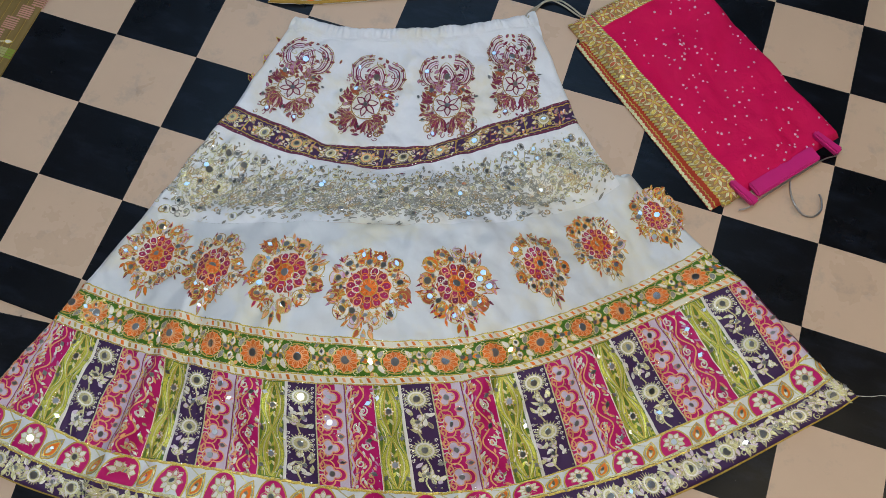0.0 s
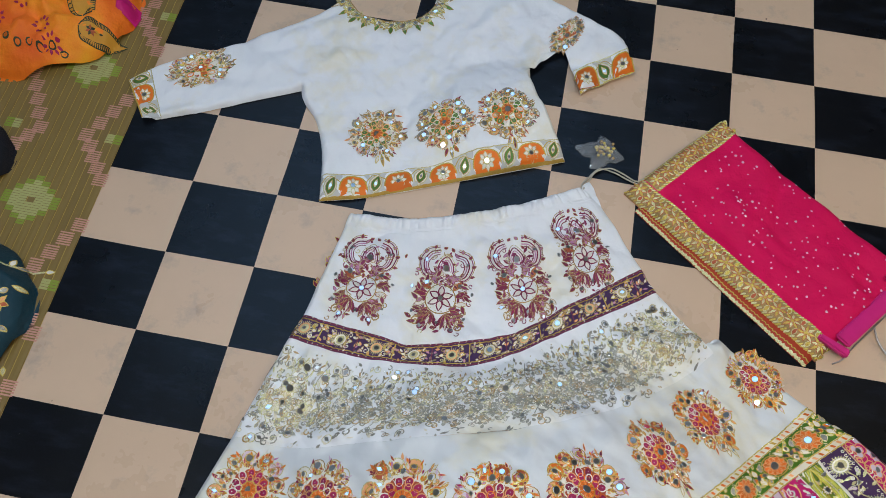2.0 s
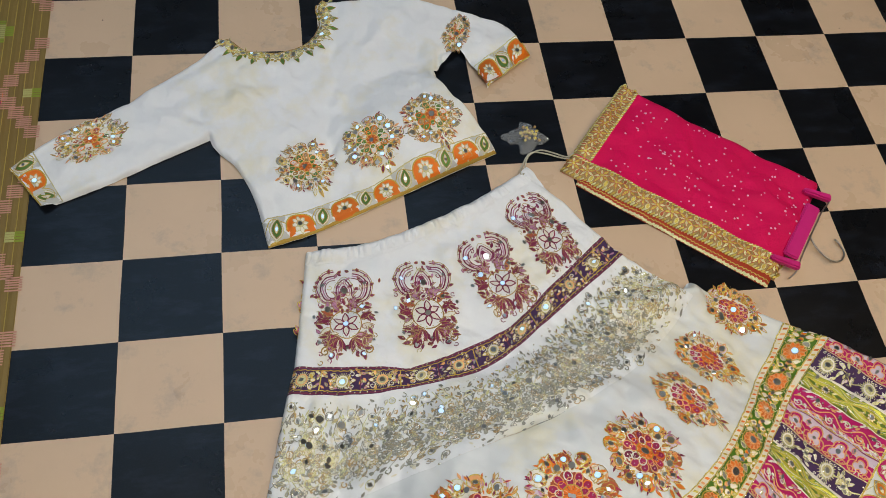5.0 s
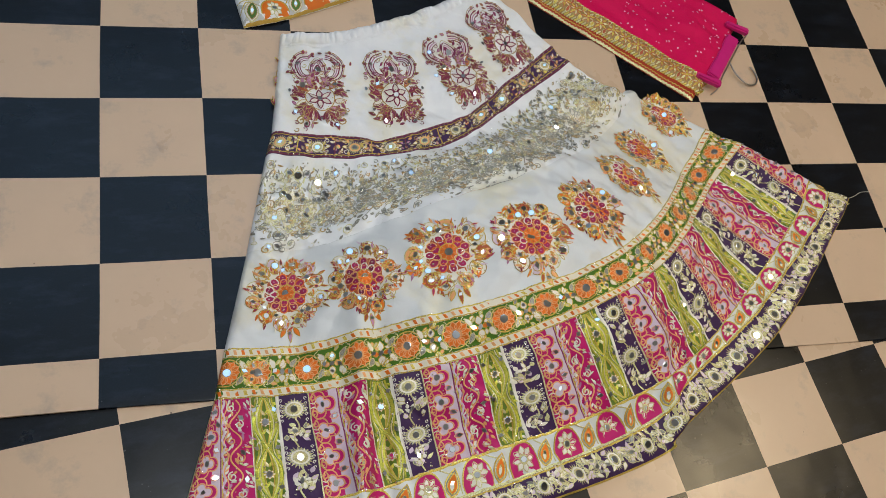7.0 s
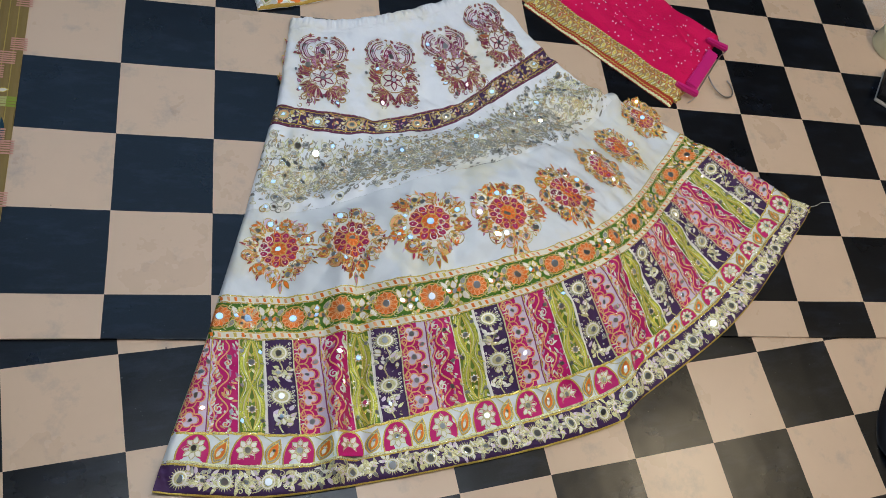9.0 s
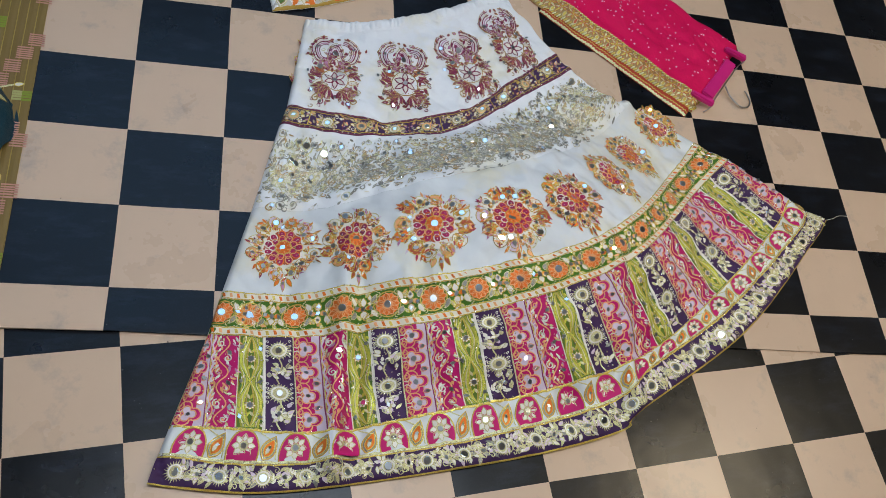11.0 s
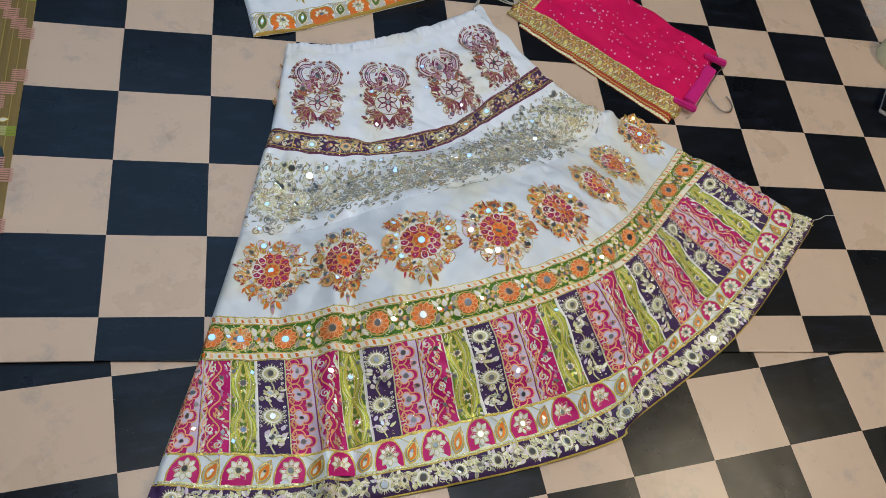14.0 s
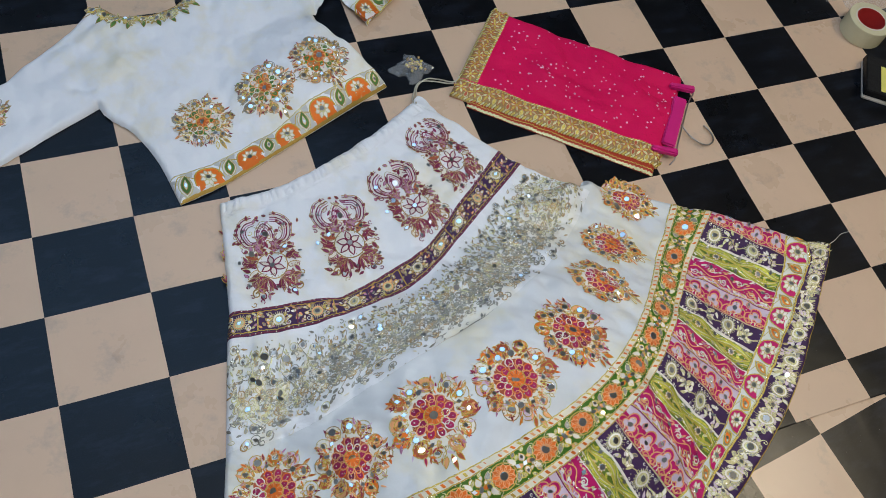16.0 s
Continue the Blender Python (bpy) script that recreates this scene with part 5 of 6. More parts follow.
def gold_strip(name, f, w, hgt, n):
    """Woven gold lace: a chain of six-petal flowers between twisted edges."""
    s = Sheet()
    s.grid(lambda p: f(p * (w, hgt)), 60, 8, ANTIQUE, 0.0006)
    for i in range(n):
        c = np.array((w * (i + 0.5) / n, hgt * 0.5))
        r = w / n * 0.5
        for j in range(8):
            a = math.pi * j / 4 + 0.39
            leaf(s, f, c, a, r * (1.25 if j % 2 else 1.05), r * 0.42, GOLD if (i + j) % 2 else PALE_GOLD, RUST, 0.0009, rise=0.0014)
        s.blob(ring(r * 0.22, 8, c), GOLD, 0.0028, 0.001, f=f)
        for g in (-1, 1):
            leaf(s, f, c + (r, g * hgt * 0.42), -g * 1.57, hgt * 0.3, r * 0.5, RUST if i % 3 == 0 else GOLD, PALE_GOLD, 0.0012, rise=0.0014)
    for i in range(n * 5):
        x = w * (i + 0.5) / (n * 5)
        for y in (0.003, hgt - 0.003):
            s.cord(np.array([(x - 0.003, y - 0.0025), (x, y), (x + 0.003, y + 0.0025)]), 0.0028, PALE_GOLD if i % 2 else GOLD, 0.001, 0.0018, f=f)
    return s.build(name, dupatta, scarf_top, "woven gold lace border")


wl, ws = float(np.hypot(*(FR - FL))), float(np.hypot(*(BL - FL)))
gold_strip("lace_border", lambda p: scarf_map(np.c_[p[:, 0] / wl, p[:, 1] / ws]), wl, 0.046, 15)
gold_strip("lace_border", lambda p: scarf_map(np.c_[p[:, 1] / wl, 0.175 + 0.825 * p[:, 0] / (ws * 0.825)]), ws * 0.825, 0.044, 8)

# ---- clip hanger ----
PLASTIC = Nodes("pink_plastic", 0.38)
PLASTIC.set("Base Color", PLASTIC.mix(PLASTIC.noise(40.0), (0.52, 0.010, 0.15), (0.62, 0.016, 0.19)))
PLASTIC = PLASTIC.mat
STEEL = Nodes("steel_wire", 0.32, 1.0)
STEEL.set("Base Color", STEEL.mix(STEEL.noise(200.0), (0.30, 0.28, 0.26), (0.5, 0.48, 0.45)))
STEEL = STEEL.mat
hanger = root("clip_hanger", (0.45, 0.11, 0.0), "pink plastic clip hanger with wire hook gripping the scarf", "hanger")


def bar(name, a, b, width, z0, z1, mat, parent, label="", bevel=0.003, pinch=1.0):
    """A bevelled bar from a to b on the plan, narrowed towards b by pinch."""
    a, b = Vector((*a, 0)), Vector((*b, 0))
    d = b - a
    bm = bmesh.new()
    made = box(bm, 0, d.length, -width / 2, width / 2, z0, z1)
    for v in made:
        if v.co.x > d.length / 2:
            v.co.y *= pinch
    bmesh.ops.bevel(bm, geom=bm.edges[:], offset=bevel, segments=2, affect="EDGES")
    bm.transform(Matrix.Translation(a) @ Matrix.Rotation(math.atan2(d.y, d.x), 4, "Z"))
    return mesh_part(name, bm, mat, parent, label, smooth=False)


def tube(name, pts, radius, mat, parent=None, label="", sides=8, steps=40):
    """A round wire along a smooth path through the points."""
    p = [Vector(q) for q in spline(pts, steps)]
    bm = bmesh.new()
    loops = []
    for i, q in enumerate(p):
        t = (p[min(i + 1, len(p) - 1)] - p[max(i - 1, 0)]).normalized()
        u = t.cross(Vector((0, 0.1, 1))).normalized()
        v = t.cross(u)
        loops.append([bm.verts.new(q + radius * (math.cos(a) * u + math.sin(a) * v)) for a in (2 * math.pi * k / sides for k in range(sides))])
    for a, b in zip(loops, loops[1:]):
        for k in range(sides):
            bm.faces.new([a[k], a[(k + 1) % sides], b[(k + 1) % sides], b[k]])
    bm.faces.new(loops[0][::-1]), bm.faces.new(loops[-1])
    return mesh_part(name, bm, mat, parent, label)


bar("crossbar", (0.482, 0.168), (0.390, 0.056), 0.030, 0.012, 0.022, PLASTIC, hanger)
bar("clip", (0.521, 0.178), (0.470, 0.203), 0.017, 0.016, 0.030, PLASTIC, hanger, "pink clip jaw", pinch=0.7)
bar("clip", (0.398, 0.030), (0.346, 0.057), 0.017, 0.016, 0.030, PLASTIC, hanger, "pink clip jaw", pinch=0.7)
tube("wire", [(0.525, 0.196, 0.014), (0.517, 0.172, 0.02), (0.49, 0.148, 0.022), (0.41, 0.05, 0.02), (0.39, 0.022, 0.018), (0.374, 0.012, 0.012)], 0.0015, STEEL, hanger, "bent steel wire rod")
tube("hook", [(0.448, 0.100, 0.017), (0.458, 0.070, 0.012), (0.480, 0.046, 0.008), (0.503, 0.045, 0.006), (0.515, 0.062, 0.006), (0.512, 0.082, 0.007), (0.506, 0.092, 0.008)], 0.0019, STEEL, hanger, "steel wire hook")

# ---- drawstring and plastic pouch ----
CORD = cloth("beige_cord", (0.46, 0.42, 0.33), weave=2500.0)
tube("drawstring", [(-0.112, 0.285, 0.012), (-0.108, 0.305, 0.010), (-0.092, 0.330, 0.004), (-0.078, 0.345, 0.008)], 0.0016, CORD, skirt, "beige drawstring cord")
tube("drawstring", [(-0.104, 0.290, 0.012), (-0.098, 0.310, 0.006), (-0.086, 0.335, 0.008), (-0.06, 0.350, 0.006), (-0.035, 0.345, 0.004), (-0.005, 0.330, 0.006), (0.01, 0.335, 0.012)], 0.0016, CORD, skirt, "beige drawstring cord", steps=60)
tube("drawstring", [(-0.106, 0.288, 0.012), (-0.100, 0.318, 0.004), (-0.080, 0.344, 0.006), (-0.05, 0.343, 0.004), (-0.02, 0.331, 0.004), (0.0, 0.322, 0.008)], 0.0016, CORD, skirt, "beige drawstring cord", steps=60)

FILM = Nodes("clear_film", 0.06)
FILM.set("Base Color", (0.85, 0.88, 0.9)), FILM.set("Alpha", 0.2), FILM.set("Specular IOR Level", 1.0)
FILM.bump(FILM.noise(60.0, 3.0), 0.8, 0.006)
FILM = FILM.mat


def crumple(name, c, rx, ry, high, seed, mat, parent, label="", points=0, n=26):
    """A crumpled thin film lying as a low, creased mound with a ragged outline."""
    r = random.Random(seed)
    wav = Waves(seed, high * 0.55, 0.02, 0.09, 18)
    lump = [r.uniform(0.8, 1.12) for _ in range(n)]
    bm = bmesh.new()
    rows = []
    for j in range(9):
        k = j / 8
        ringv = []
        for i in range(n):
            a = 2 * math.pi * i / n
            spike = lump[i] * (1 + points * 0.25 * math.cos(4 * a + 0.5))
            x, y = c[0] + rx * k * spike * math.cos(a), c[1] + ry * k * spike * math.sin(a)
            z = 0.002 + high * (1 - k**2) + abs(float(wav(np.array([[x, y]]))[0])) * (1 - 0.75 * k)
            ringv.append(bm.verts.new((x, y, z)))
        rows.append(ringv)
    for a, b in zip(rows, rows[1:]):
        for i in range(n):
            bm.faces.new([a[i], b[i], b[(i + 1) % n], a[(i + 1) % n]])
    bm.faces.new(rows[0])
    return mesh_part(name, bm, mat, parent, label, smooth=False)


pouch = root("plastic_pouch", (-0.08, 0.385, 0.0), "small clear plastic pouch holding gold tassel beads", "pouch")
crumple("film", (-0.08, 0.386), 0.046, 0.036, 0.012, 31, FILM, pouch, "clear crinkled film", points=1)
for i in range(24):
    bm = bmesh.new()
    bmesh.ops.create_icosphere(bm, subdivisions=1, radius=rnd.uniform(0.003, 0.005), matrix=Matrix.Translation((-0.08 + rnd.gauss(0, 0.011), 0.388 + rnd.gauss(0, 0.009), 0.007 + rnd.uniform(0, 0.006))))
    mesh_part("bead", bm, GOLD if i % 3 else ANTIQUE, pouch)

# ---- woven mat ----
STRIP, PITCH = 0.0158, 0.0168
EDGE = -1.047
mat_root = root("woven_mat", (-1.6, 0.3, 0.0), "olive brown woven mat with pink zigzags and lime diamonds", "mat")
n_ = Nodes("olive_straw", 0.55)
co = n_.coords()
stretched = n_.add("Mapping", Vector=co, Scale=(900.0, 8.0, 1.0))
fib = n_.noise(1.0, 4.0, 0.6, stretched)
tint = n_.add("ObjectInfo", out=5)
n_.set("Base Color", n_.mix(fib, n_.mix(tint, (0.135, 0.080, 0.015), (0.175, 0.108, 0.020)), (0.23, 0.148, 0.032)))
n_.bump(fib, 0.5, 0.001)
STRAW = n_.mat
YELLOW = cloth("yellow_warp", (0.42, 0.30, 0.08))
DASH_PINK = cloth("pink_weft", (0.56, 0.28, 0.21))
DASH_LIME = cloth("lime_weft", (0.24, 0.30, 0.04))
DASH_PALE = cloth("pale_weft", (0.42, 0.40, 0.15))


def strip_mesh():
    bm = bmesh.new()
    prof = [(-STRIP / 2, 0.0005), (-STRIP / 2 + 0.001, 0.0026), (0, 0.0034), (STRIP / 2 - 0.001, 0.0026), (STRIP / 2, 0.0005)]
    ys = np.linspace(-1.9, 2.9, 7)
    rows = [[bm.verts.new((x, y, z)) for x, z in prof] for y in ys]
    for a, b in zip(rows, rows[1:]):
        for i in range(4):
            bm.faces.new([a[i], a[i + 1], b[i + 1], b[i]])
    me = bpy.data.meshes.new("strip")
    bm.to_mesh(me)
    bm.free()
    me.materials.append(STRAW)
    return me


bm = bmesh.new()
box(bm, -2.69, EDGE - 0.0005, -1.9, 2.9, 0.0002, 0.0012)
mesh_part("backing", bm, YELLOW, mat_root, "yellow warp threads", smooth=False)
straw = strip_mesh()
count = int((2.69 + EDGE) / PITCH)
dash = Sheet()
for i in range(count):
    x = EDGE - PITCH * (i + 0.5)
    ob = hang(new("strip", straw), mat_root)
    ob.location = (x, 0, 0)
    if x < -1.75:
        continue
    dm = (round((x + 1.173) / PITCH) + 10) % 20 - 10
    k_ = abs(dm) - 3

    def dashes(y, n, step, thick, mt, wide=1.0):
        for q in range(n):
            a = y + (q - n / 2) * step + 0.0006 * math.sin(i * 7 + q)
            dash.add([(x - wide * PITCH / 2, a), (x + wide * PITCH / 2, a), (x + wide * PITCH / 2, a + thick), (x - wide * PITCH / 2, a + thick)], 0.0001 + 0.0002 * (wide > 1), [(0, 1, 2, 3)], mt)

    for k in range(-6, 6):
        lime = 0.722 + 0.333 * k
        node = lime - 0.1665
        if 0 <= k_ <= 4:
            rows_ = [node + 0.033 * k_, node - 0.024 * k_] if k_ else [node]
            for y in rows_:
                dashes(y, 6, 0.0052, 0.0031, DASH_PINK, 1.7)
        if k_ == 4 or k_ == 3:
            dashes(node, 4, 0.0058, 0.0048, DASH_LIME if k_ == 4 else DASH_PALE)
        if abs(dm) <= 3:
            half = (0.058, 0.047, 0.033, 0.016)[abs(dm)]
            rim = 2 if abs(dm) < 3 else 9
            total = int(2 * half / 0.0056)
            for q in range(total):
                y = lime + (q - total / 2) * 0.0056
                if dm == 0 and abs(y - lime + 0.002) < 0.006:
                    continue
                mt = DASH_LIME if min(q, total - 1 - q) < rim else DASH_PALE
                dash.add([(x - PITCH / 2, y), (x + PITCH / 2, y), (x + PITCH / 2, y + 0.0048), (x - PITCH / 2, y + 0.0048)], 0.0001, [(0, 1, 2, 3)], mt)
tagged(dash.build("weft_pattern", mat_root, lambda p: np.full(len(p), 0.0036), "pink and lime weft pattern", smooth=False), kind="stuff")


# ---- cloth bundles on the mat ----
class Mound:
    """A soft heap of cloth: a dome with folds."""

    def __init__(self, c, rx, ry, high, seed, folds=0.35, z0=0.003):
        self.c, self.rx, self.ry, self.h, self.z0 = np.array(c), rx, ry, high, z0
        self.w = Waves(seed, high * folds * 0.35, 0.05, 0.22, 16)

    def __call__(self, p):
        q = (np.asarray(p, float) - self.c) / (self.rx, self.ry)
        r = np.minimum(np.hypot(*q.T), 1.0)
        return self.z0 + (self.h + self.w(np.asarray(p, float))) * (1 - r**2.6) ** 0.55

    def sheet(self, name, mat, parent, label="", n=72, m=30):
        s = Sheet()
        a = np.linspace(0, 2 * math.pi, n, endpoint=False)
        wob = 1 + 0.035 * np.sin(3 * a + 1) + 0.025 * np.sin(7 * a)
        pts = [self.c + np.c_[np.cos(a) * self.rx, np.sin(a) * self.ry] * (k * wob)[:, None] for k in np.sin(np.linspace(0.02, math.pi / 2, m))]
        fc = [(j * n + i, (j + 1) * n + i, (j + 1) * n + (i + 1) % n, j * n + (i + 1) % n) for j in range(m - 1) for i in range(n)]
        s.add(np.vstack(pts), 0.0, fc, mat)
        return s.build(name, parent, self, label)


n_ = Nodes("orange_cloth", 0.6)
n_.set("Specular IOR Level", 0.25)
co = n_.coords()
c_ = n_.ramp(n_.noise(9.0, 3.0, 0.5, co), (0.32, (0.80, 0.11, 0.008)), (0.50, (0.93, 0.21, 0.010)), (0.72, (0.95, 0.42, 0.015)))
n_.set("Base Color", n_.mix(n_.math("MULTIPLY", n_.noise(700.0, 2.0, 0.6, co), 0.4), c_, (0.45, 0.08, 0.01)))
n_.bump(n_.noise(22.0, 5.0, 0.6, co), 0.8, 0.012)
ORANGE_CLOTH = n_.mat
DARK_GREEN = silk("dark_green_print", (0.035, 0.045, 0.02))
OCHRE = silk("ochre_print", (0.74, 0.34, 0.03))
orange_root = root("orange_cloth_bundle", (-1.33, 0.56, 0.0), "orange printed cloth bundled up with green paisleys on the mat", "cloth")
mound = Mound((-1.345, 0.52), 0.218, 0.195, 0.09, 12)
mound.sheet("cloth_fold", ORANGE_CLOTH, orange_root, "orange and yellow printed cloth")


def big_paisley(parent, surf, spine, wide, name="paisley_print"):
    """A printed comma: a round body tapering along its spine into a curled tip."""
    sp = spline(spine, 60)
    d = np.gradient(sp, axis=0)
    d /= np.hypot(*d.T)[:, None]
    nrm = np.c_[-d[:, 1], d[:, 0]]
    u = np.linspace(0, 1, 60)
    half = wide * np.sin(math.pi * u**0.5) ** 0.9 + 0.0012

    def across(k, e0=0.0):
        return lambda p: at(sp, e0 + (1 - e0) * p[:, 0]) + at(nrm, e0 + (1 - e0) * p[:, 0]) * ((2 * p[:, 1:2] - 1) * k) * np.interp(e0 + (1 - e0) * p[:, 0], u, half)[:, None]

    s = Sheet()
    s.grid(across(1.0), 60, 5, OCHRE, 0.0010)
    for k, wd in ((1.02, 0.0020), (0.66, 0.0014)):
        for g in (-1, 1):
            s.cord(sp + nrm * (g * k * half)[:, None], wd, DARK_GREEN, 0.0016, f=None)
    for i in range(1, 56, 2):
        for g in (-1, 1):
            a, b = sp[i] + nrm[i] * g * half[i] * 0.7, sp[i] + nrm[i] * g * half[i] * 1.0
            s.cord(np.array([a, b]), 0.0018, DARK_GREEN, 0.0014)
    c = sp[16]
    for i in range(7):
        leaf(s, None, c, i * 0.9, wide * 0.42, wide * 0.22, DARK_GREEN if i % 2 else RUST, None, rise=0.0022)
    leaf(s, None, sp[26], 0.3, wide * 0.3, wide * 0.16, DARK_GREEN, None, rise=0.0022)
    return s.build(name, parent, surf, "dark green and ochre paisley print")


big_paisley(orange_root, mound, [(-1.352, 0.632), (-1.32, 0.630), (-1.28, 0.630), (-1.248, 0.622), (-1.228, 0.636), (-1.238, 0.652), (-1.252, 0.652)], 0.023)
big_paisley(orange_root, mound, [(-1.204, 0.468), (-1.214, 0.490), (-1.219, 0.520), (-1.211, 0.560), (-1.188, 0.573), (-1.166, 0.556), (-1.172, 0.544)], 0.025)
big_paisley(orange_root, mound, [(-1.204, 0.444), (-1.178, 0.444), (-1.155, 0.446), (-1.135, 0.448), (-1.120, 0.452)], 0.025)
for o in ([(-1.165, 0.558), (-1.162, 0.540), (-1.159, 0.523), (-1.138, 0.513), (-1.122, 0.508), (-1.118, 0.53), (-1.124, 0.552), (-1.145, 0.555)], [(-1.294, 0.700), (-1.263, 0.678), (-1.235, 0.668), (-1.214, 0.666), (-1.221, 0.688), (-1.255, 0.698)]):
    s = Sheet()
    s.blob(np.array(o), MAGENTA, 0.004, 0.0012)
    if o[0][0] > -1.2:
        rosette(s, None, np.array((-1.142, 0.535)), 0.012, ORANGE, RUST, RUST, 7)
    s.build("pink_patch", orange_root, mound, "magenta printed patch")
for c in ((-1.275, 0.425), (-1.245, 0.390), (-1.30, 0.53), (-1.33, 0.47), (-1.37, 0.42)):
    s = Sheet()
    for i in range(9):
        leaf(s, None, np.array(c) + 0.010 * np.array((math.cos(i * 0.7), math.sin(i * 0.7))), i * 0.7, 0.010, 0.006, CRIMSON, None, rise=0.002)
    s.build("flower_print", orange_root, mound)
s = Sheet()
for i in range(10):
    c = (-1.42 + 0.022 * i, 0.372 - 0.006 * (i % 2) + 0.002 * i)
    s.cord(ring(0.0065, 10, c), 0.0030, DARK_GREEN, 0.001, closed=True)
    s.blob(ring(0.003, 6, c), ORANGE, 0.001)
s.build("scalloped_edge", orange_root, mound, "dark scalloped edge print")

# patterned end of the mat, added as a flat olive piece past the orange bundle
olive_root = root("olive_woven_band", (-1.55, 0.85, 0.0), "olive tan woven band with diamond border on the mat", "cloth")
OLIVE_TAN = cloth("olive_tan_cloth", (0.20, 0.16, 0.055), weave=500.0, spread=0.2)
TAN_LINE = cloth("tan_line_weave", (0.36, 0.30, 0.13))
DARK_LINE = cloth("dark_line_weave", (0.07, 0.06, 0.02))
olive_top = Surface(np.array([(-1.42, 0.60), (-1.30, 0.90), (-1.18, 1.20), (-1.58, 1.35), (-1.82, 0.75)]), 0.007, Waves(61, 0.001, 0.08, 0.3), soft=0.01)
olive_map = quad((-1.42, 0.60), (-1.18, 1.20), (-1.58, 1.35), (-1.82, 0.75))
s = Sheet()
s.grid(olive_map, 40, 30, OLIVE_TAN)
s.build("cloth_sheet", olive_root, olive_top)
s = Sheet()
f = lambda p: olive_map(np.c_[p[:, 0] / 0.646, p[:, 1] / 0.43])
for y, wd, mt in ((0.006, 0.006, TAN_LINE), (0.048, 0.004, TAN_LINE), (0.064, 0.012, TAN_LINE), (0.082, 0.004, DARK_LINE), (0.094, 0.006, TAN_LINE), (0.108, 0.004, DARK_LINE), (0.12, 0.006, TAN_LINE)):
    edging(s, f, 0.0, 0.646, y, wd, mt, 60)
for i in range(14):
    x = 0.023 + 0.046 * i
    for g in (1.0, 0.55):
        s.cord(np.array([(x - 0.021 * g, 0.027), (x, 0.027 - 0.018 * g), (x + 0.021 * g, 0.027), (x, 0.027 + 0.018 * g)]), 0.0028, TAN_LINE if g == 1.0 else DARK_LINE, closed=True, f=f)
s.build("border_weave", olive_root, olive_top, "tan diamond border")

TEAL = cloth("teal_cloth", (0.010, 0.040, 0.058), rough=0.5, spread=0.3, bump=0.6)
teal_root = root("teal_cloth_bundle", (-1.2, -0.19, 0.0), "dark teal embroidered cloth bundled up on the mat", "cloth")
teal = Mound((-1.215, -0.195), 0.148, 0.150, 0.085, 25)
teal.sheet("cloth_fold", TEAL, teal_root, "dark teal cloth")
s, spots = Sheet(), []
for row, yy in enumerate((-0.10, -0.155, -0.235, -0.29)):
    path = spline([(-1.30, yy + 0.03), (-1.22, yy), (-1.14, yy - 0.005), (-1.08, yy + 0.012)], 30)
    if row % 2 == 0:
        s.cord(path, 0.004, PALE_GOLD)
    for i in range(2, 30, 3):
        leaf(s, None, path[i], rnd.uniform(0, 6.3), 0.018, 0.009, rnd.choice((PALE_GOLD, PALE, SILVER)), GOLD, 0.0015)
for c in ((-1.11, -0.18), (-1.20, -0.20)):
    for i in range(6):
        leaf(s, None, c, i * 1.05, 0.02, 0.011, rnd.choice((RUST, PEACH, ORANGE)), GOLD, 0.0016)
s.build("leaf_stitching", teal_root, teal, "gold leaf stitching")
dark_root = root("dark_cloth_bundle", (-1.32, 0.13, 0.0), "dark printed cloth bundled up on the mat", "cloth")
dark = Mound((-1.345, 0.115), 0.105, 0.10, 0.06, 33)
dark.sheet("cloth_fold", cloth("black_cloth", (0.012, 0.012, 0.016), spread=0.3, bump=0.6), dark_root, "black cloth")
s = Sheet()
for i in range(14):
    leaf(s, None, (-1.30 + rnd.uniform(-0.05, 0.04), 0.13 + rnd.uniform(-0.06, 0.05)), rnd.uniform(0, 6.3), 0.02, 0.006, rnd.choice((PALE, SILVER, MAROON)), None)
s.build("pale_print", dark_root, dark)

# ---- tape roll, box, plastic, black bag ----
n_ = Nodes("clear_tape", 0.12)
n_.set("Base Color", n_.mix(n_.noise(30.0), (0.80, 0.74, 0.46), (0.88, 0.83, 0.58)))
n_.set("Transmission Weight", 0.35)
TAPE = n_.mat
CARD = Nodes("red_card", 0.55)
CARD.set("Base Color", CARD.mix(CARD.noise(40.0), (0.45, 0.02, 0.02), (0.6, 0.04, 0.03)))
CARD = CARD.mat
PAPER = cloth("pale_card", (0.62, 0.56, 0.48), weave=500.0)


def hoop(name, c, r0, r1, z0, z1, mats, parent, label=""):
    """A ring with flat ends; its bore takes the second material."""
    bm = bmesh.new()
    n = 48
    prof = [(r0, z0), (r1, z0), (r1 + 0.0008, z0 + 0.002), (r1 + 0.0008, z1 - 0.002), (r1, z1), (r0, z1)]
    rows = [[bm.verts.new((c[0] + r * math.cos(2 * math.pi * i / n), c[1] + r * math.sin(2 * math.pi * i / n), z)) for i in range(n)] for r, z in prof]
    for k in range(6):
        for i in range(n):
            fce = bm.faces.new([rows[k][i], rows[k][(i + 1) % n], rows[(k + 1) % 6][(i + 1) % n], rows[(k + 1) % 6][i]])
            fce.material_index = 1 if k == 5 and len(mats) > 1 else 0
    return mesh_part(name, bm, mats, parent, label, smooth=False)


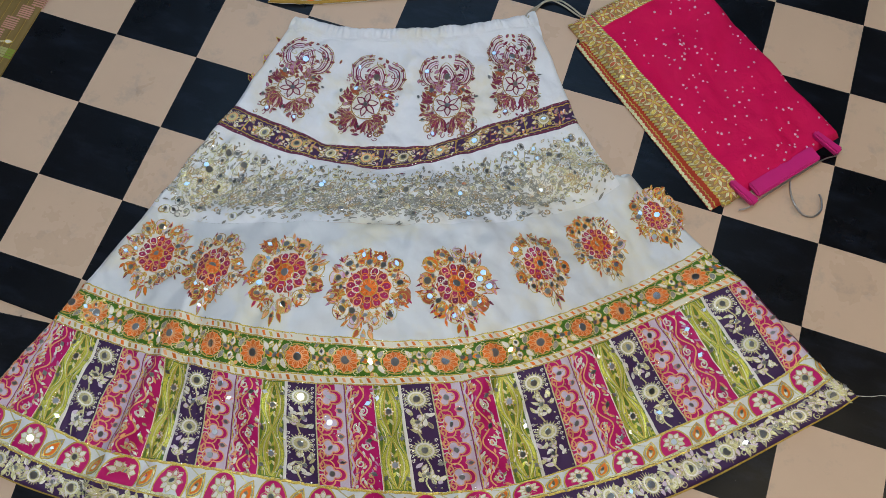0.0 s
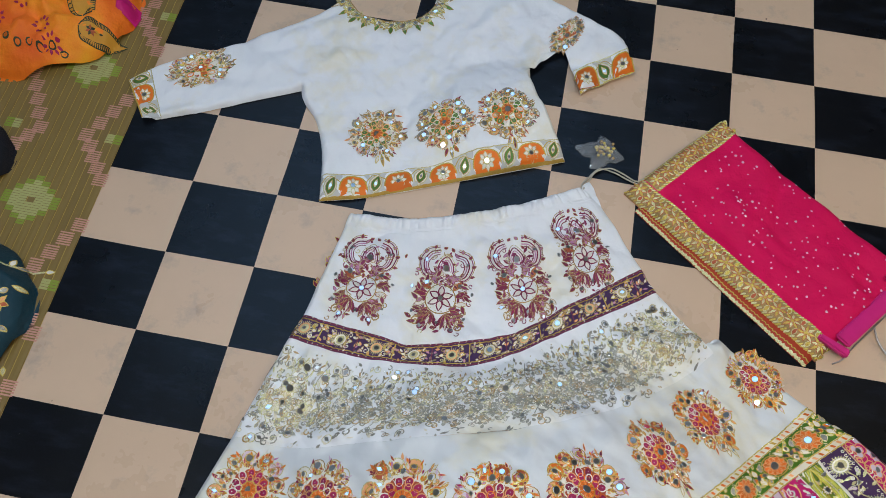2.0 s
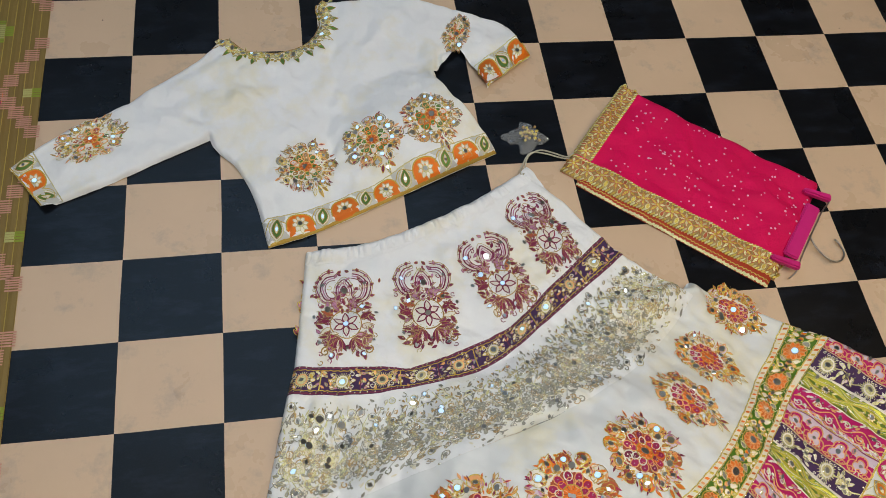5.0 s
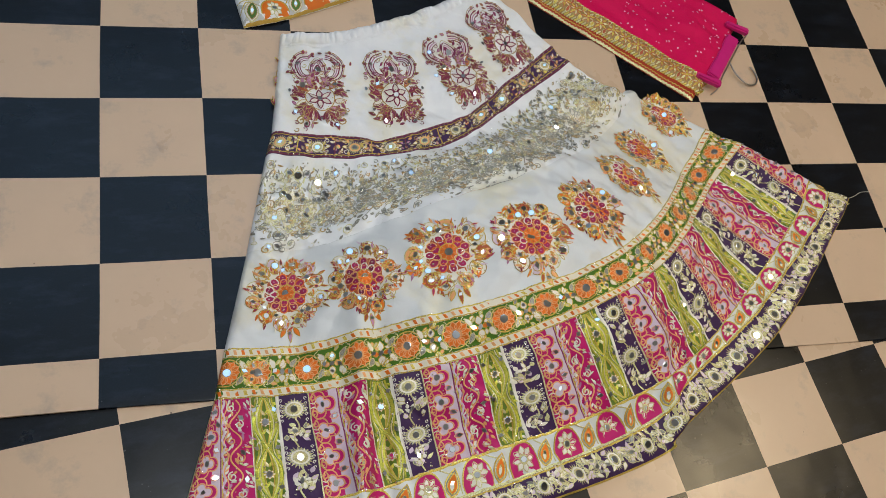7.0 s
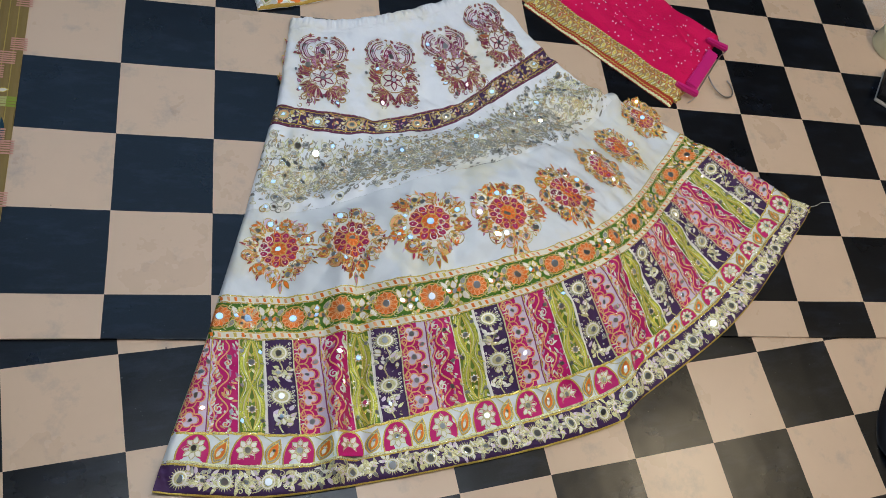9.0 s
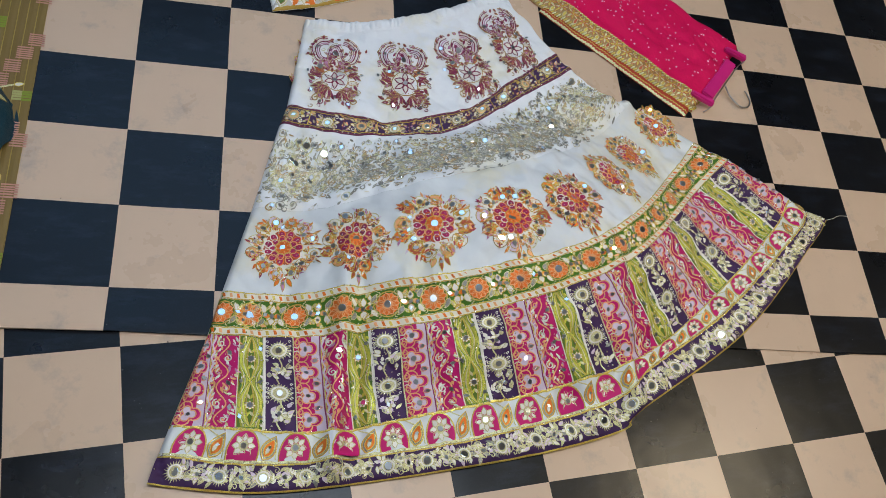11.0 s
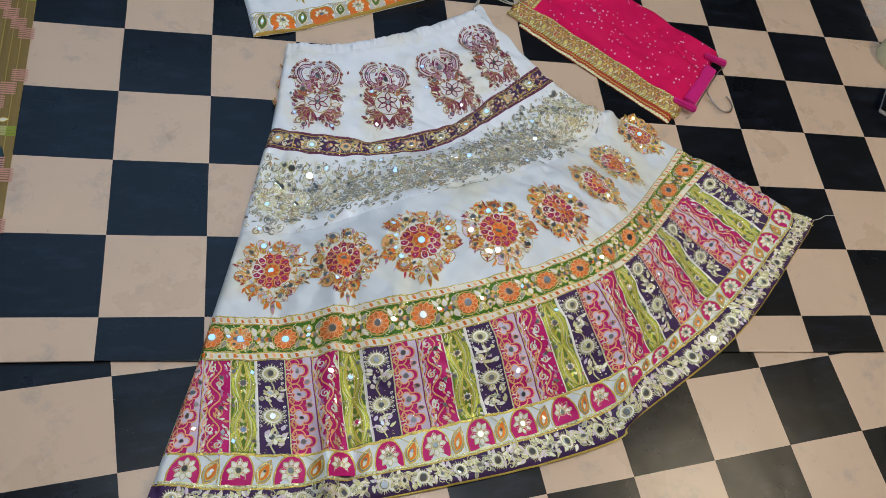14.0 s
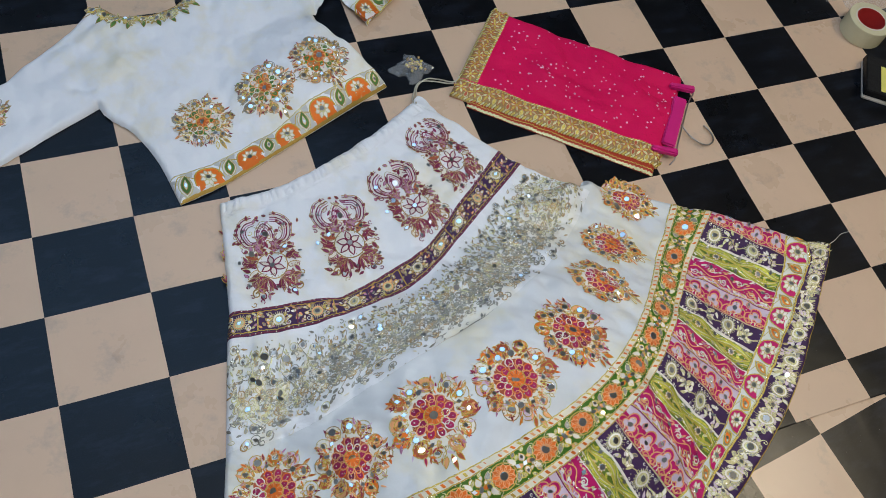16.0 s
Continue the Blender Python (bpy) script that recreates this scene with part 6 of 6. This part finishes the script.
tape = root("tape_roll", (1.074, 0.264, 0.0), "roll of clear packing tape with a red core", "tape")
hoop("tape_coil", (1.074, 0.264), 0.0395, 0.0545, 0.0015, 0.049, [TAPE], tape, "clear yellowish tape")
hoop("core", (1.074, 0.264), 0.0358, 0.0393, 0.0015, 0.0495, [PAPER, CARD], tape, "red cardboard core")

BLACK_CARD = cloth("black_card", (0.012, 0.012, 0.013), rough=0.45, weave=600.0)
gift = root("black_box", (1.03, 0.11, 0.0), "black flat box with a pale base and yellow label", "box")


def turned_box(name, c, ang, x0, x1, y0, y1, z0, z1, mat, parent, label="", bevel=0.002):
    bm = bmesh.new()
    box(bm, x0, x1, y0, y1, z0, z1)
    bmesh.ops.bevel(bm, geom=bm.edges[:], offset=bevel, segments=2, affect="EDGES")
    bm.transform(Matrix.Translation((*c, 0)) @ Matrix.Rotation(radians(ang), 4, "Z"))
    return mesh_part(name, bm, mat, parent, label, smooth=False)


corner, tilt_ = (0.947, 0.079), -35.0
turned_box("base", corner, tilt_, 0.0, 0.16, 0.0, 0.12, 0.001, 0.010, PAPER, gift, "pale card base")
turned_box("lid", corner, tilt_, -0.001, 0.162, 0.002, 0.122, 0.011, 0.030, BLACK_CARD, gift, "black lid")
turned_box("label", corner, tilt_, 0.034, 0.14, 0.010, 0.092, 0.0302, 0.0312, cloth("yellow_paper", (0.72, 0.66, 0.16), weave=500.0), gift, "yellow paper label", 0.0004)

clear_bag = root("clear_bag", (1.22, 0.46, 0.0), "crumpled clear plastic bag on the floor", "bag")
crumple("film", (1.225, 0.43), 0.18, 0.17, 0.035, 41, FILM, clear_bag, "clear crinkled film", n=60)
second = root("clear_bag", (-0.94, 0.91, 0.0), "small crumpled clear plastic bag on the floor", "bag")
crumple("film", (-0.94, 0.915), 0.065, 0.06, 0.022, 42, FILM, second, "clear crinkled film", n=40)
tube("tie", [(-1.01, 0.842, 0.002), (-0.985, 0.845, 0.003), (-0.96, 0.862, 0.008)], 0.0012, PALE, second, "thin pale tie")

black_bag = root("black_bag", (0.83, -0.84, 0.0), "black round bag standing on the checked floor", "bag")
bagm = Mound((0.83, -0.835), 0.215, 0.20, 0.05, 55, 0.15, z0=-0.0025)
bagm.sheet("body", cloth("black_nylon", (0.006, 0.006, 0.008), rough=0.4, weave=700.0), black_bag, "black nylon body")
a_ = np.linspace(0, 2 * math.pi, 40, endpoint=False)
s = Sheet()
s.cord(np.c_[0.83 + 0.196 * np.cos(a_), -0.835 + 0.182 * np.sin(a_)], 0.006, BLACK_CARD, 0.0, 0.004, closed=True)
s.build("piping", black_bag, bagm, "black edge piping")

# loose thread at the hem
tube("loose_thread", [(0.630, -0.252, 0.004), (0.655, -0.245, 0.003), (0.675, -0.236, 0.002), (0.70, -0.235, 0.002)], 0.0006, PALE, skirt, "loose pale thread", 5)
